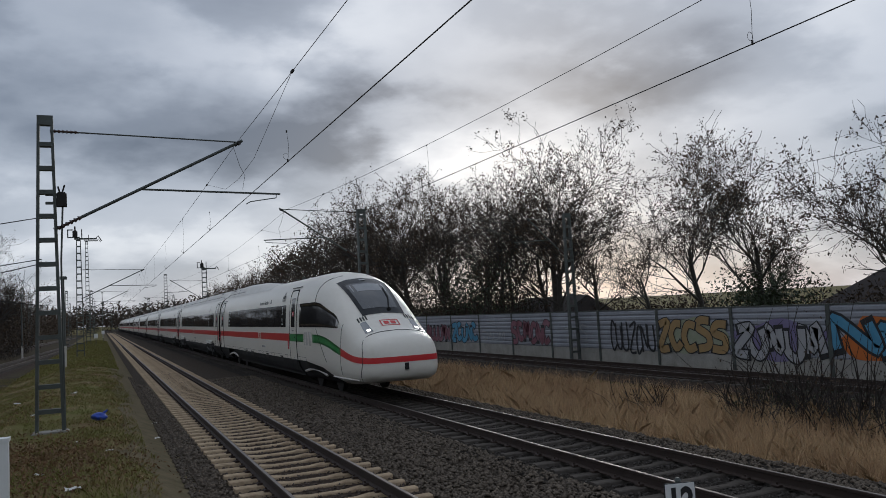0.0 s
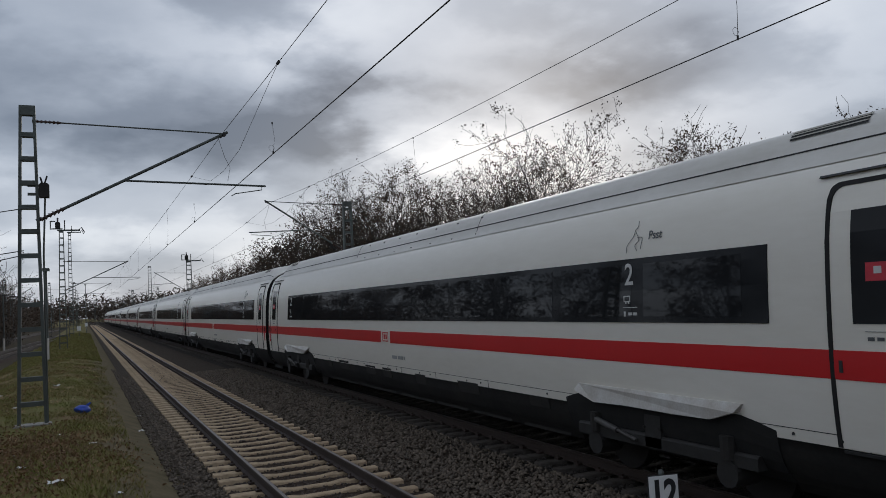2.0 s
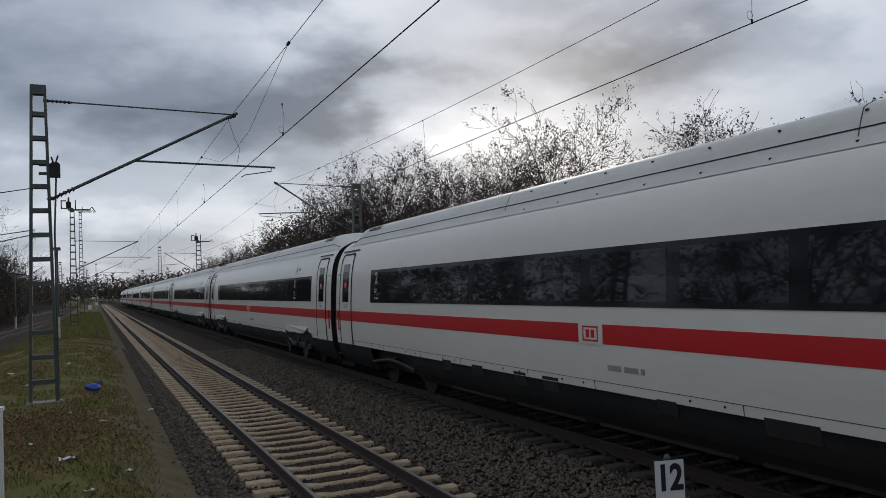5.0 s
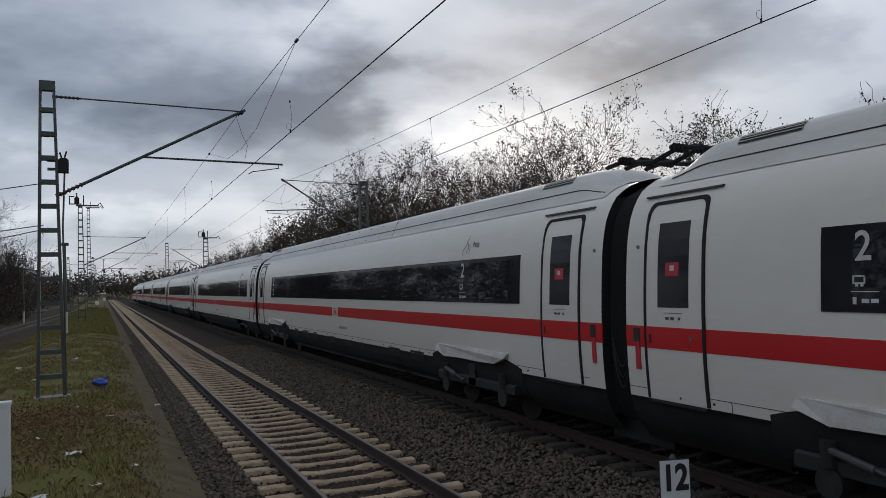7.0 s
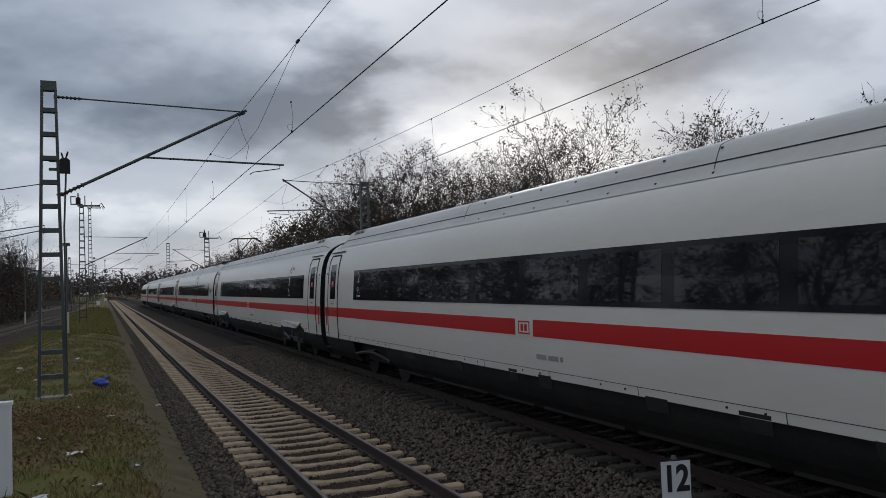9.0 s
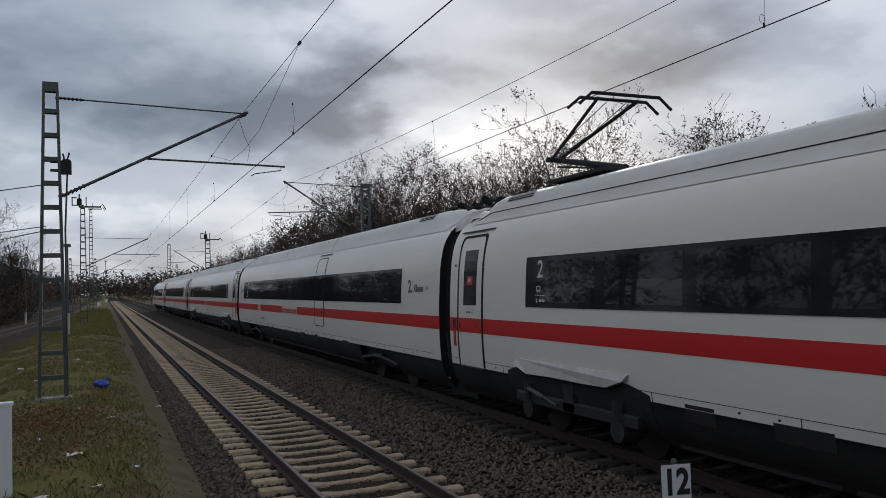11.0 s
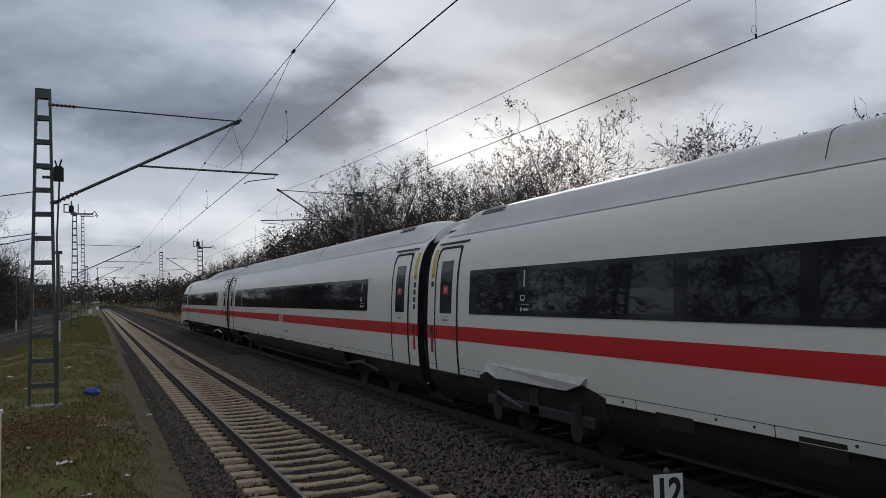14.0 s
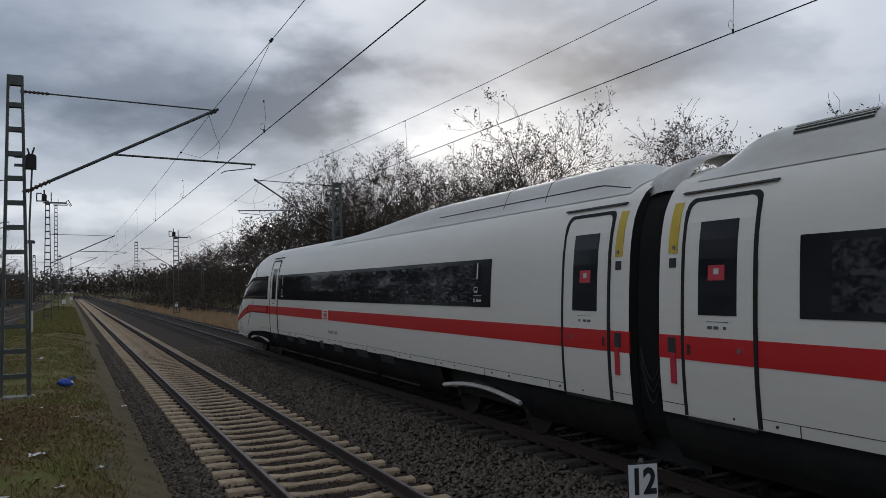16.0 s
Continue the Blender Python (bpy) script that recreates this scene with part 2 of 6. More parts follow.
M_PAPER = mat("white_paper_scrap", (0.66, 0.65, 0.62), 0.8)
M_ROOFTILE = mat("dark_roof_tiles", (0.035, 0.03, 0.03), 0.8, other=(0.06, 0.045, 0.04), scale=2, fine=12)
M_BRICK = mat("brown_house_wall", (0.16, 0.10, 0.075), 0.9)


# ---------------------------------------------------------------- mesh helpers
def mesh(name, verts, faces, material=None, smooth=False):
    me = bpy.data.meshes.new(name)
    me.from_pydata([tuple(v) for v in verts], [], [tuple(f) for f in faces])
    if smooth:
        me.polygons.foreach_set("use_smooth", [True] * len(me.polygons))
    if material is not None:
        me.materials.append(material)
    me.update()
    return me


def part(name, me, parent=None, label="", at=None):
    """One mesh object, under a thing or a part where parent is given."""
    ob = new(name, me)
    if at is not None:
        ob.matrix_basis = at
    ob.parent = parent
    if label:
        tagged(ob, label)
    return ob


class Geo:
    """Gathers verts and faces of one mesh."""

    def __init__(self):
        self.v, self.f = [], []

    def add(self, verts, faces):
        o = len(self.v)
        self.v += [tuple(q) for q in verts]
        self.f += [tuple(o + i for i in q) for q in faces]
        return self

    def box(self, x0, x1, y0, y1, z0, z1, m=None):
        q = [Vector((x, y, z)) for z in (z0, z1) for y in (y0, y1) for x in (x0, x1)]
        if m is not None:
            q = [m @ a for a in q]
        return self.add(q, [(0, 2, 3, 1), (4, 5, 7, 6), (0, 1, 5, 4), (2, 6, 7, 3), (0, 4, 6, 2), (1, 3, 7, 5)])

    def chamfered(self, x0, x1, y0, y1, z0, z1, c, m=None):
        """A box whose long top edges are cut off by c."""
        q = [(x0, z0), (x1, z0), (x1, z1 - c), (x1 - c, z1), (x0 + c, z1), (x0, z1 - c)]
        vs = [Vector((x, y, z)) for y in (y0, y1) for x, z in q]
        if m is not None:
            vs = [m @ a for a in vs]
        n = len(q)
        return self.add(vs, [tuple(range(n)), tuple(range(2 * n - 1, n - 1, -1))] + [(i, i + n, (i + 1) % n + n, (i + 1) % n) for i in range(n)])

    def tube(self, a, b, r0, r1=None, n=6, caps=True):
        a, b = Vector(a), Vector(b)
        r1 = r0 if r1 is None else r1
        d = (b - a)
        if d.length < 1e-6:
            return self
        u = d.orthogonal().normalized()
        w = d.normalized().cross(u)
        vs = [c + (u * math.cos(k * 2 * math.pi / n) + w * math.sin(k * 2 * math.pi / n)) * r for c, r in ((a, r0), (b, r1)) for k in range(n)]
        fs = [(i, (i + 1) % n, (i + 1) % n + n, i + n) for i in range(n)]
        if caps:
            fs += [tuple(range(n - 1, -1, -1)), tuple(range(n, 2 * n))]
        return self.add(vs, fs)

    def path(self, pts, r, n=5):
        pts = [Vector(p) for p in pts]
        vs, u = [], None
        for i, p in enumerate(pts):
            d = (pts[min(i + 1, len(pts) - 1)] - pts[max(i - 1, 0)]).normalized()
            u = d.orthogonal().normalized() if u is None else (u - d * u.dot(d)).normalized()
            w = d.cross(u)
            vs += [p + (u * math.cos(k * 2 * math.pi / n) + w * math.sin(k * 2 * math.pi / n)) * r for k in range(n)]
        fs = [(i * n + k, i * n + (k + 1) % n, (i + 1) * n + (k + 1) % n, (i + 1) * n + k) for i in range(len(pts) - 1) for k in range(n)]
        fs += [tuple(range(n - 1, -1, -1)), tuple(range((len(pts) - 1) * n, len(pts) * n))]
        return self.add(vs, fs)

    def grid(self, rows):
        """A sheet through rows of points."""
        h, w = len(rows), len(rows[0])
        return self.add([q for r in rows for q in r], [(i * w + j, i * w + j + 1, (i + 1) * w + j + 1, (i + 1) * w + j) for i in range(h - 1) for j in range(w - 1)])

    def mesh(self, name, material, smooth=False):
        return mesh(name, self.v, self.f, material, smooth)


def letters(text, size, material, width=1.0, bold=0.012):
    """A thin mesh of written words in the built-in font; x along the line, y up, centred."""
    cu = bpy.data.curves.new("words", "FONT")
    cu.body, cu.size, cu.extrude, cu.align_x, cu.align_y = text, size, 0.001, "CENTER", "CENTER"
    cu.resolution_u = 3
    cu.offset = size * bold
    ob = bpy.data.objects.new("words", cu)
    me = bpy.data.meshes.new_from_object(ob)
    bpy.data.objects.remove(ob)
    me.transform(Matrix.Diagonal((width, 1, 1, 1)))
    me.materials.clear()
    me.materials.append(material)
    return me


def bent(pts, n=5):
    """A smooth line through the points."""
    out = []
    for i in range(len(pts) - 1):
        p0, p1, p2, p3 = (Vector(pts[max(0, min(len(pts) - 1, i + k))]) for k in (-1, 0, 1, 2))
        for j in range(n):
            t = j / n
            out.append(tuple(0.5 * (2 * p1 + (p2 - p0) * t + (2 * p0 - 5 * p1 + 4 * p2 - p3) * t * t + (3 * p1 - p0 - 3 * p2 + p3) * t ** 3)))
    return out + [tuple(pts[-1])]


# ---------------------------------------------------------------- the lie of the land
NEAR, TRAIN, FAR = 3.29, 8.23, 19.05      # middles of the three tracks


def on(x, y, z=0.0):
    return Vector((x, y, z))


PROFILE = [(-1500, 0.3), (-60, 0.1), (-13, -0.1), (-11, -0.26), (-4.4, -0.26), (-3.2, 0.0), (-2.2, 0.33), (-0.6, 0.36), (0.1, 0.27), (0.7, 0.12), (1.2, -0.10), (1.65, -0.30),
           (10.4, -0.30), (11.2, -0.52), (12.5, -0.58), (15.6, -0.55), (16.4, -0.42), (17.0, -0.34), (21.2, -0.30), (23, 0.0), (27, 0.5), (36, 0.7), (80, 1.0), (1500, 1.0)]


def lie(x):
    for (x0, z0), (x1, z1) in zip(PROFILE, PROFILE[1:]):
        if x <= x1:
            return z0 + (z1 - z0) * (x - x0) / (x1 - x0)
    return PROFILE[-1][1]


def build_ground():
    xs = sorted({a for a, _ in PROFILE} | {-400, -150, -30, -5, -1.5, 14, 30, 150, 400})
    ys = [-600, -200, -80, -40] + list(range(-20, 60, 4)) + list(range(60, 200, 10)) + [220, 260, 300, 360, 420, 500, 600, 700, 1000, 1600, 2600]
    g = Geo().grid([[on(x, y, lie(x) + (0.05 * noise.noise((x * 0.7, y * 0.31, 0)) if (-4 < x < -0.4 or 11 < x < 16) else 0)) for x in xs] for y in ys])
    me = g.mesh("ground", M_SOIL, True)
    me.flip_normals() if me.polygons[0].normal.z < 0 else None
    tagged(part("ground", me), "rough railway ground of moss, soil and withered grass", "ground", kind="structure")


def strip(name, x0, x1, lift, material, label, y0=-40, y1=600, bumps=0.0, step=2.0, wave=0.0):
    """A sheet along the tracks that lies on the ground."""
    n = max(2, int((x1 - x0) / (0.12 if wave else 0.5)) + 1)
    ys, y = [], y0
    while y < y1:
        ys.append(y)
        y += step if y < 80 else 12
    ys.append(y1)
    rows = [[on(x, y, lie(x) + lift + bumps * noise.noise((x * 2.1, y * 1.3, 5))) for x in [x0 + wave * noise.noise((y * 0.45, 1, 2)) + wave * 0.5 * noise.noise((y * 1.7, 4, 2)) + (x1 - x0 - wave * noise.noise((y * 0.45, 1, 2))) * i / (n - 1) for i in range(n)]] for y in ys]
    me = Geo().grid(rows).mesh(name, material, True)
    me.flip_normals() if me.polygons[0].normal.z < 0 else None
    return tagged(part(name, me), label, "ground", kind="structure")


build_ground()
strip("ballast_bed", 1.5, 10.5, 0.05, M_BALLAST, "dark grey crushed stone ballast under the tracks", bumps=0.03)
strip("ballast_between_rails", NEAR - 1.05, NEAR + 1.05, 0.062, M_BROWNBALLAST, "rust-brown ballast between the sleepers", bumps=0.02)
strip("ballast_under_train", TRAIN - 1.75, TRAIN + 1.9, 0.066, M_OILY, "blackened oily ballast of the main track", bumps=0.02)
strip("ballast_far_track", 16.7, 21.0, 0.06, M_BROWNBALLAST, "dark brown ballast beside the barrier", bumps=0.03)
strip("dirt_path", 0.48, 1.6, 0.014, M_DIRT, "trodden grey dirt beside the ballast", step=0.4, wave=0.42)
strip("sidings_bed", -30, -4.6, 0.02, M_DARKGROUND, "brown stony ground of the sidings", y0=10, y1=330)
strip("field_between_tracks", 10.6, 16.6, 0.02, M_FIELD, "strip of withered grass ground between tracks", bumps=0.04)


# ---------------------------------------------------------------- tracks
def rail_mesh(name, x, y0, y1, route):
    """A Vignoles rail, head up, along a route."""
    sec = [(-0.075, -0.172), (0.075, -0.172), (0.075, -0.160), (0.012, -0.142), (0.010, -0.050), (0.036, -0.038), (0.036, -0.008), (0.026, 0.0), (-0.026, 0.0), (-0.036, -0.008),
           (-0.036, -0.038), (-0.010, -0.050), (-0.012, -0.142), (-0.075, -0.160)]
    ys, y = [], y0
    while y < y1:
        ys.append(y)
        y += 10 if y < 80 else 15
    ys.append(y1)
    n = len(sec)
    g = Geo()
    vs = [route(x + a, y) + Vector((0, 0, b)) for y in ys for a, b in sec]
    fs = [(i * n + j, i * n + (j + 1) % n, (i + 1) * n + (j + 1) % n, (i + 1) * n + j) for i in range(len(ys) - 1) for j in range(n)]
    g.add(vs, fs)
    me = g.mesh(name, M_RAIL)
    me.materials.append(M_RAILTOP)
    me.polygons.foreach_set("material_index", [1 if f % n == 7 else 0 for f in range(len(fs))])
    return me


def sleeper_geo(g, m=None):
    """A concrete sleeper, waisted in the middle; x across the track."""
    st = [(-1.30, 0.00, 0.115), (-1.27, -0.002, 0.125), (-0.5, -0.01, 0.125), (-0.3, -0.03, 0.10), (0.3, -0.03, 0.10), (0.5, -0.01, 0.125), (1.27, -0.002, 0.125), (1.30, 0.0, 0.115)]
    vs = []
    for x, dz, w in st:
        vs += [(x, -w - 0.02, -0.2), (x, -w + 0.02, dz - 0.015), (x, -w + 0.04, dz), (x, w - 0.04, dz), (x, w - 0.02, dz - 0.015), (x, w + 0.02, -0.2)]
    if m is not None:
        vs = [m @ Vector(v) for v in vs]
    k = 6
    fs = [(i * k + j, (i + 1) * k + j, (i + 1) * k + j + 1, i * k + j + 1) for i in range(len(st) - 1) for j in range(k - 1)]
    fs += [tuple(range(k)), tuple(range(len(st) * k - 1, (len(st) - 1) * k - 1, -1))]
    return g.add(vs, fs)


def clip_geo(g, m=None):
    """Rail clips and base plates of one sleeper."""
    for s in (-0.7525, 0.7525):
        for e in (-1, 1):
            g.chamfered(s + e * 0.115 - 0.045, s + e * 0.115 + 0.045, -0.06, 0.06, 0.0, 0.035, 0.012, m)
            g.tube((s + e * 0.12, 0, 0.02) if m is None else m @ Vector((s + e * 0.12, 0, 0.02)), (s + e * 0.12, 0, 0.07) if m is None else m @ Vector((s + e * 0.12, 0, 0.07)), 0.018, n=5)
    return g


def build_track(name, middle, route, material, label, y0, y1, single_to, phase=0.26, pitch=0.6):
    track = tagged(new(name), label, "railway track", kind="structure")
    for s in (-0.7525, 0.7525):
        part("rail", rail_mesh("rail", middle + s, y0, y1, route), track, "rust-brown steel rail with a bright head")
    one = sleeper_geo(Geo()).mesh("sleeper", material)
    clips = clip_geo(Geo()).mesh("rail_fastening", M_RAIL)
    rest = Geo()
    k = 0
    rng = random.Random(5)
    while True:
        y = y0 + phase + k * pitch
        k += 1
        if y > min(y1, 330):
            break
        a, b = route(middle, y), route(middle, y + 1)
        m = Matrix.Translation(a + Vector((0, 0, -0.172))) @ pose(0, 0, 0, 0, 0, math.degrees(math.atan2(-(b.x - a.x), 1)) + rng.uniform(-0.5, 0.5))
        if 3 < y < single_to:
            s = part("sleeper", one, track, at=m)
            part("rail_fastening", clips, s)
        else:
            sleeper_geo(rest, m)
    tagged(part("far_sleepers", rest.mesh("far_sleepers", material), track), kind="stuff")


def left_route(x, y):
    """The siding beyond the grass, which joins the near track far down the line."""
    return Vector((x - 7.6 + 0.0540 * (y - 60.0), y, 0.0))


def second_siding(x, y):
    return Vector((x - 12.6 + 0.045 * (y - 100.0), y, 0.0))


# ---------------------------------------------------------------- the train
# A carriage's own space: y = 0 at its front end, y grows towards the rear, x = 0 in the middle, z = 0 on the rails.
LONG, NOSE_LONG, PITCH = 28.15, 28.85, 28.75
SHELL = [(0.42, 1.10), (0.55, 1.24), (0.75, 1.345), (0.98, 1.395), (1.4, 1.424), (1.8, 1.426), (2.2, 1.415), (2.6, 1.392), (3.0, 1.36), (3.25, 1.325), (3.5, 1.26),
         (3.7, 1.17), (3.88, 1.03), (4.02, 0.82), (4.13, 0.5), (4.18, 0.0)]
ROOF = 4.18


def shell_x(z):
    """Half the carriage's width at height z."""
    if z <= SHELL[0][0]:
        return SHELL[0][1]
    for (z0, x0), (z1, x1) in zip(SHELL, SHELL[1:]):
        if z <= z1:
            return x0 + (x1 - x0) * (z - z0) / (z1 - z0)
    return 0.0


def curve(table, v):
    if v <= table[0][0]:
        return table[0][1]
    for (a, p), (b, q) in zip(table, table[1:]):
        if v <= b:
            u = (v - a) / (b - a)
            return p + (q - p) * u
    return table[-1][1]


def smooth_curve(table, v):
    """The same, through smooth bends."""
    if v <= table[0][0]:
        return table[0][1]
    for i, ((a, p), (b, q)) in enumerate(zip(table, table[1:])):
        if v <= b:
            u = (v - a) / (b - a)
            m0 = (q - table[i - 1][1]) / (b - table[i - 1][0]) if i else (q - p) / (b - a)
            m1 = (table[i + 2][1] - p) / (table[i + 2][0] - a) if i + 2 < len(table) else (q - p) / (b - a)
            h = b - a
            return (2 * u ** 3 - 3 * u * u + 1) * p + (u ** 3 - 2 * u * u + u) * h * m0 + (-2 * u ** 3 + 3 * u * u) * q + (u ** 3 - u * u) * h * m1
    return table[-1][1]


NOSE = 6.6
NOSE_TOP = [(0, 1.22), (0.008, 1.34), (0.04, 1.52), (0.12, 1.72), (0.25, 1.86), (0.6, 2.0), (1.1, 2.17), (1.9, 2.62), (2.9, 3.22), (3.9, 3.71), (4.9, 4.02), (5.8, 4.14), (6.6, 4.18)]
NOSE_LOW = [(0, 1.14), (0.008, 1.02), (0.04, 0.86), (0.12, 0.73), (0.25, 0.64), (0.7, 0.53), (1.5, 0.46), (3.0, 0.42), (6.6, 0.42)]


def nose_wide(y):
    return smooth_curve([(0, 0.0), (0.008, 0.25), (0.04, 0.50), (0.12, 0.665), (0.3, 0.775), (0.7, 0.865), (1.4, 0.93), (2.6, 0.975), (4.2, 0.997), (5.6, 1.0), (7, 1.0)], y)


def nose_x(y, z):
    """Half the width of the nose car at y metres behind its tip, at height z."""
    if y >= NOSE:
        return shell_x(z)
    lo, hi, w = smooth_curve(NOSE_LOW, y), smooth_curve(NOSE_TOP, y), nose_wide(y)
    f = (z - lo) / (hi - lo)
    if f >= 1:
        return 0.0
    return w * shell_x(0.42 + max(0.0, f) * (ROOF - 0.42))


def nose_top(x, y):
    """Height of the nose's upper skin at x across, y behind the tip."""
    lo, hi, w = smooth_curve(NOSE_LOW, y), smooth_curve(NOSE_TOP, y), max(1e-3, nose_wide(y))
    q = abs(x) / w
    a, b = 2.6, ROOF
    for _ in range(30):
        m = (a + b) / 2
        if shell_x(m) > q:
            a = m
        else:
            b = m
    f = (a - 0.42) / (ROOF - 0.42)
    return lo + f * (hi - lo)


def skin(y0, y1, z0, z1, width, out=0.006, side=-1, ny=1, nz=6, shear=0.0):
    """A thin curved sheet on the carriage's side, from y0 to y1 and z0 to z1 (z0, z1 may be functions of y)."""
    g = Geo()
    zf = [(v if callable(v) else (lambda y, v=v: v)) for v in (z0, z1)]
    rows = []
    for layer in (out, -0.02):
        for i in range(ny + 1):
            y = y0 + (y1 - y0) * i / ny
            a, b = zf[0](y), zf[1](y)
            rows.append([(side * (width(y, a + (b - a) * j / nz) + layer), y, a + (b - a) * j / nz) for j in range(nz + 1)])
    w, h = nz + 1, ny + 1
    vs = [q for r in rows for q in r]
    fs = [(i * w + j, i * w + j + 1, (i + 1) * w + j + 1, (i + 1) * w + j) for i in range(h - 1) for j in range(nz)]
    o = h * w
    edge = [(i * w, (i + 1) * w) for i in range(h - 1)] + [(i * w + nz, (i + 1) * w + nz) for i in range(h - 1)] + [(j, j + 1) for j in range(nz)] + [((h - 1) * w + j, (h - 1) * w + j + 1) for j in range(nz)]
    fs += [(a, b, b + o, a + o) for a, b in edge]
    if side > 0:
        fs = [f[::-1] for f in fs]
    return g.add(vs, fs)


def plain(y, z):
    return shell_x(z)


def side_pose(y, z, out=0.014, side=-1, width=plain):
    """The pose of writing on the carriage's side."""
    x = width(y, z)
    lean = math.degrees(math.atan2(width(y, z - 0.15) - width(y, z + 0.15), 0.3))
    turn = math.degrees(math.atan2(width(y + 0.2, z) - width(y - 0.2, z), 0.4))
    return pose(side * (x + out), y, z) @ pose(0, 0, 0, 0, 0, -90 + turn if side < 0 else 90 - turn) @ pose(0, 0, 0, 90 - lean)


def loft(stations, width, top, low, z_from=0.98, n=22):
    """The outer shell from z_from on the one side over the roof to the other."""
    rows = []
    for y in stations:
        lo, hi = low(y), top(y)
        zb = max(lo, z_from) if z_from else lo
        half = []
        for i in range(n):
            f = math.sin(i / (n - 1) * math.pi / 2)
            z = zb + (hi - zb) * f
            half.append((width(y, z) if i < n - 1 else 0.0, z))
        rows.append([(-x, y, z) for x, z in half] + [(x, y, z) for x, z in half[-2::-1]])
    return Geo().grid(rows)


def build_door(car, y0, y1, side=-1, sticker=True, width=plain, service=False, w0=0.3):
    z0, z1 = (0.99, 3.60) if not service else (1.37, 3.66)
    door = part("door", skin(y0, y1, z0, z1, width, 0.010, side, 1, 10).mesh("door", M_WHITE), car, "white plug door" if not service else "flush white service door")
    t = 0.050 if not service else 0.026
    # the seal runs round the leaf with rounded upper corners (and lower ones on the service door)
    c = 0.13
    line = [(y0, z0 + (c if service else 0) + (z1 - z0 - 2 * c) * i / 8) for i in range(9)]
    line += [(y0 + c - c * math.sin(math.radians(90 - 15 * i)), z1 - c + c * math.cos(math.radians(90 - 15 * i))) for i in range(7)]
    line += [(y1 - c + c * math.sin(math.radians(15 * i)), z1 - c + c * math.cos(math.radians(15 * i))) for i in range(7)]
    line += [(y1, z0 + (c if service else 0) + (z1 - z0 - 2 * c) * i / 8) for i in range(8, -1, -1)]
    if service:
        line += [(y1 - c + c * math.cos(math.radians(15 * i)), z0 + c - c * math.sin(math.radians(15 * i))) for i in range(7)]
        line += [(y0 + c - c * math.sin(math.radians(15 * i)), z0 + c - c * math.cos(math.radians(15 * i))) for i in range(7)]
    m = (y0 + y1) / 2
    ring = []
    for py, pz in line:
        dy = (t if py > m else -t) if z0 + c * 0.3 < pz < z1 - c * 0.5 or not service else 0.0
        dz = t if pz > z1 - c * 0.7 else (-t if service and pz < z0 + c * 0.7 else 0.0)
        ring.append([(side * (width(py + q * dy, pz + q * dz) + o), py + q * dy, pz + q * dz) for q, o in ((-0.1, -0.01), (0.0, 0.017), (1.0, 0.017), (1.05, -0.01))])
    if service:
        ring.append(ring[0])
    seal = Geo().grid(ring)
    part("door_seal", seal.mesh("door_seal", M_RUBBERSHADE), door, "black rubber seal")
    if not service:
        part("door_step", skin(y0 + 0.02, y1 - 0.02, z0 - 0.05, z0 - 0.02, width, 0.03, side, 1, 1).mesh("door_step", M_SEAM), door)
    part("rain_gutter", skin(y0 - 0.20, y1 + 0.20, z1 + 0.125, z1 + 0.15, width, 0.035, side, 1, 1).mesh("rain_gutter", M_SEAM), door)
    if not service:
        part("door_window", skin(m - 0.30, m + 0.30, 2.22, 3.34, width, 0.014, side, 1, 5).mesh("door_window", M_GLASS), door, "dark door window")
        if sticker:
            s = part("sticker", skin(m - 0.12, m + 0.14, 2.63, 2.81, width, 0.018, side, 1, 1).mesh("sticker", M_STICKER), door, "red notice sticker")
            part("sticker_mark", skin(m - 0.03, m + 0.05, 2.70, 2.77, width, 0.021, side, 1, 1).mesh("sticker_mark", M_LETTER), s)
        part("door_line", skin(m - 0.17, m + 0.17, 2.145, 2.150, width, 0.015, side, 1, 1).mesh("door_line", M_GREYLET), door)
        for a, b in ((-0.14, -0.10), (-0.02, 0.05), (0.08, 0.15)):
            part("door_writing", skin(m + a, m + b, 2.06, 2.095, width, 0.015, side, 1, 1).mesh("door_writing", M_GREYLET), door)
    stripe = skin(y0, y1, 1.67, 1.96, width, 0.016, side, 1, 2)
    part("door_stripe", stripe.mesh("door_stripe", M_RED if car.get("stripe", "red") == "red" or service else M_GREEN), door)
    bt = part("door_button", skin(y1 - 0.10, y1 - 0.06, 1.74, 1.86, width, 0.024, side, 1, 1).mesh("door_button", M_SEAM), door)
    part("lock_cylinder", Geo().tube((side * (width(m, 1.83) + 0.01), y0 + 0.2, 1.83), (side * (width(m, 1.83) + 0.028), y0 + 0.2, 1.83), 0.03, n=10).mesh("lock_cylinder", M_LENS), door)
    return door


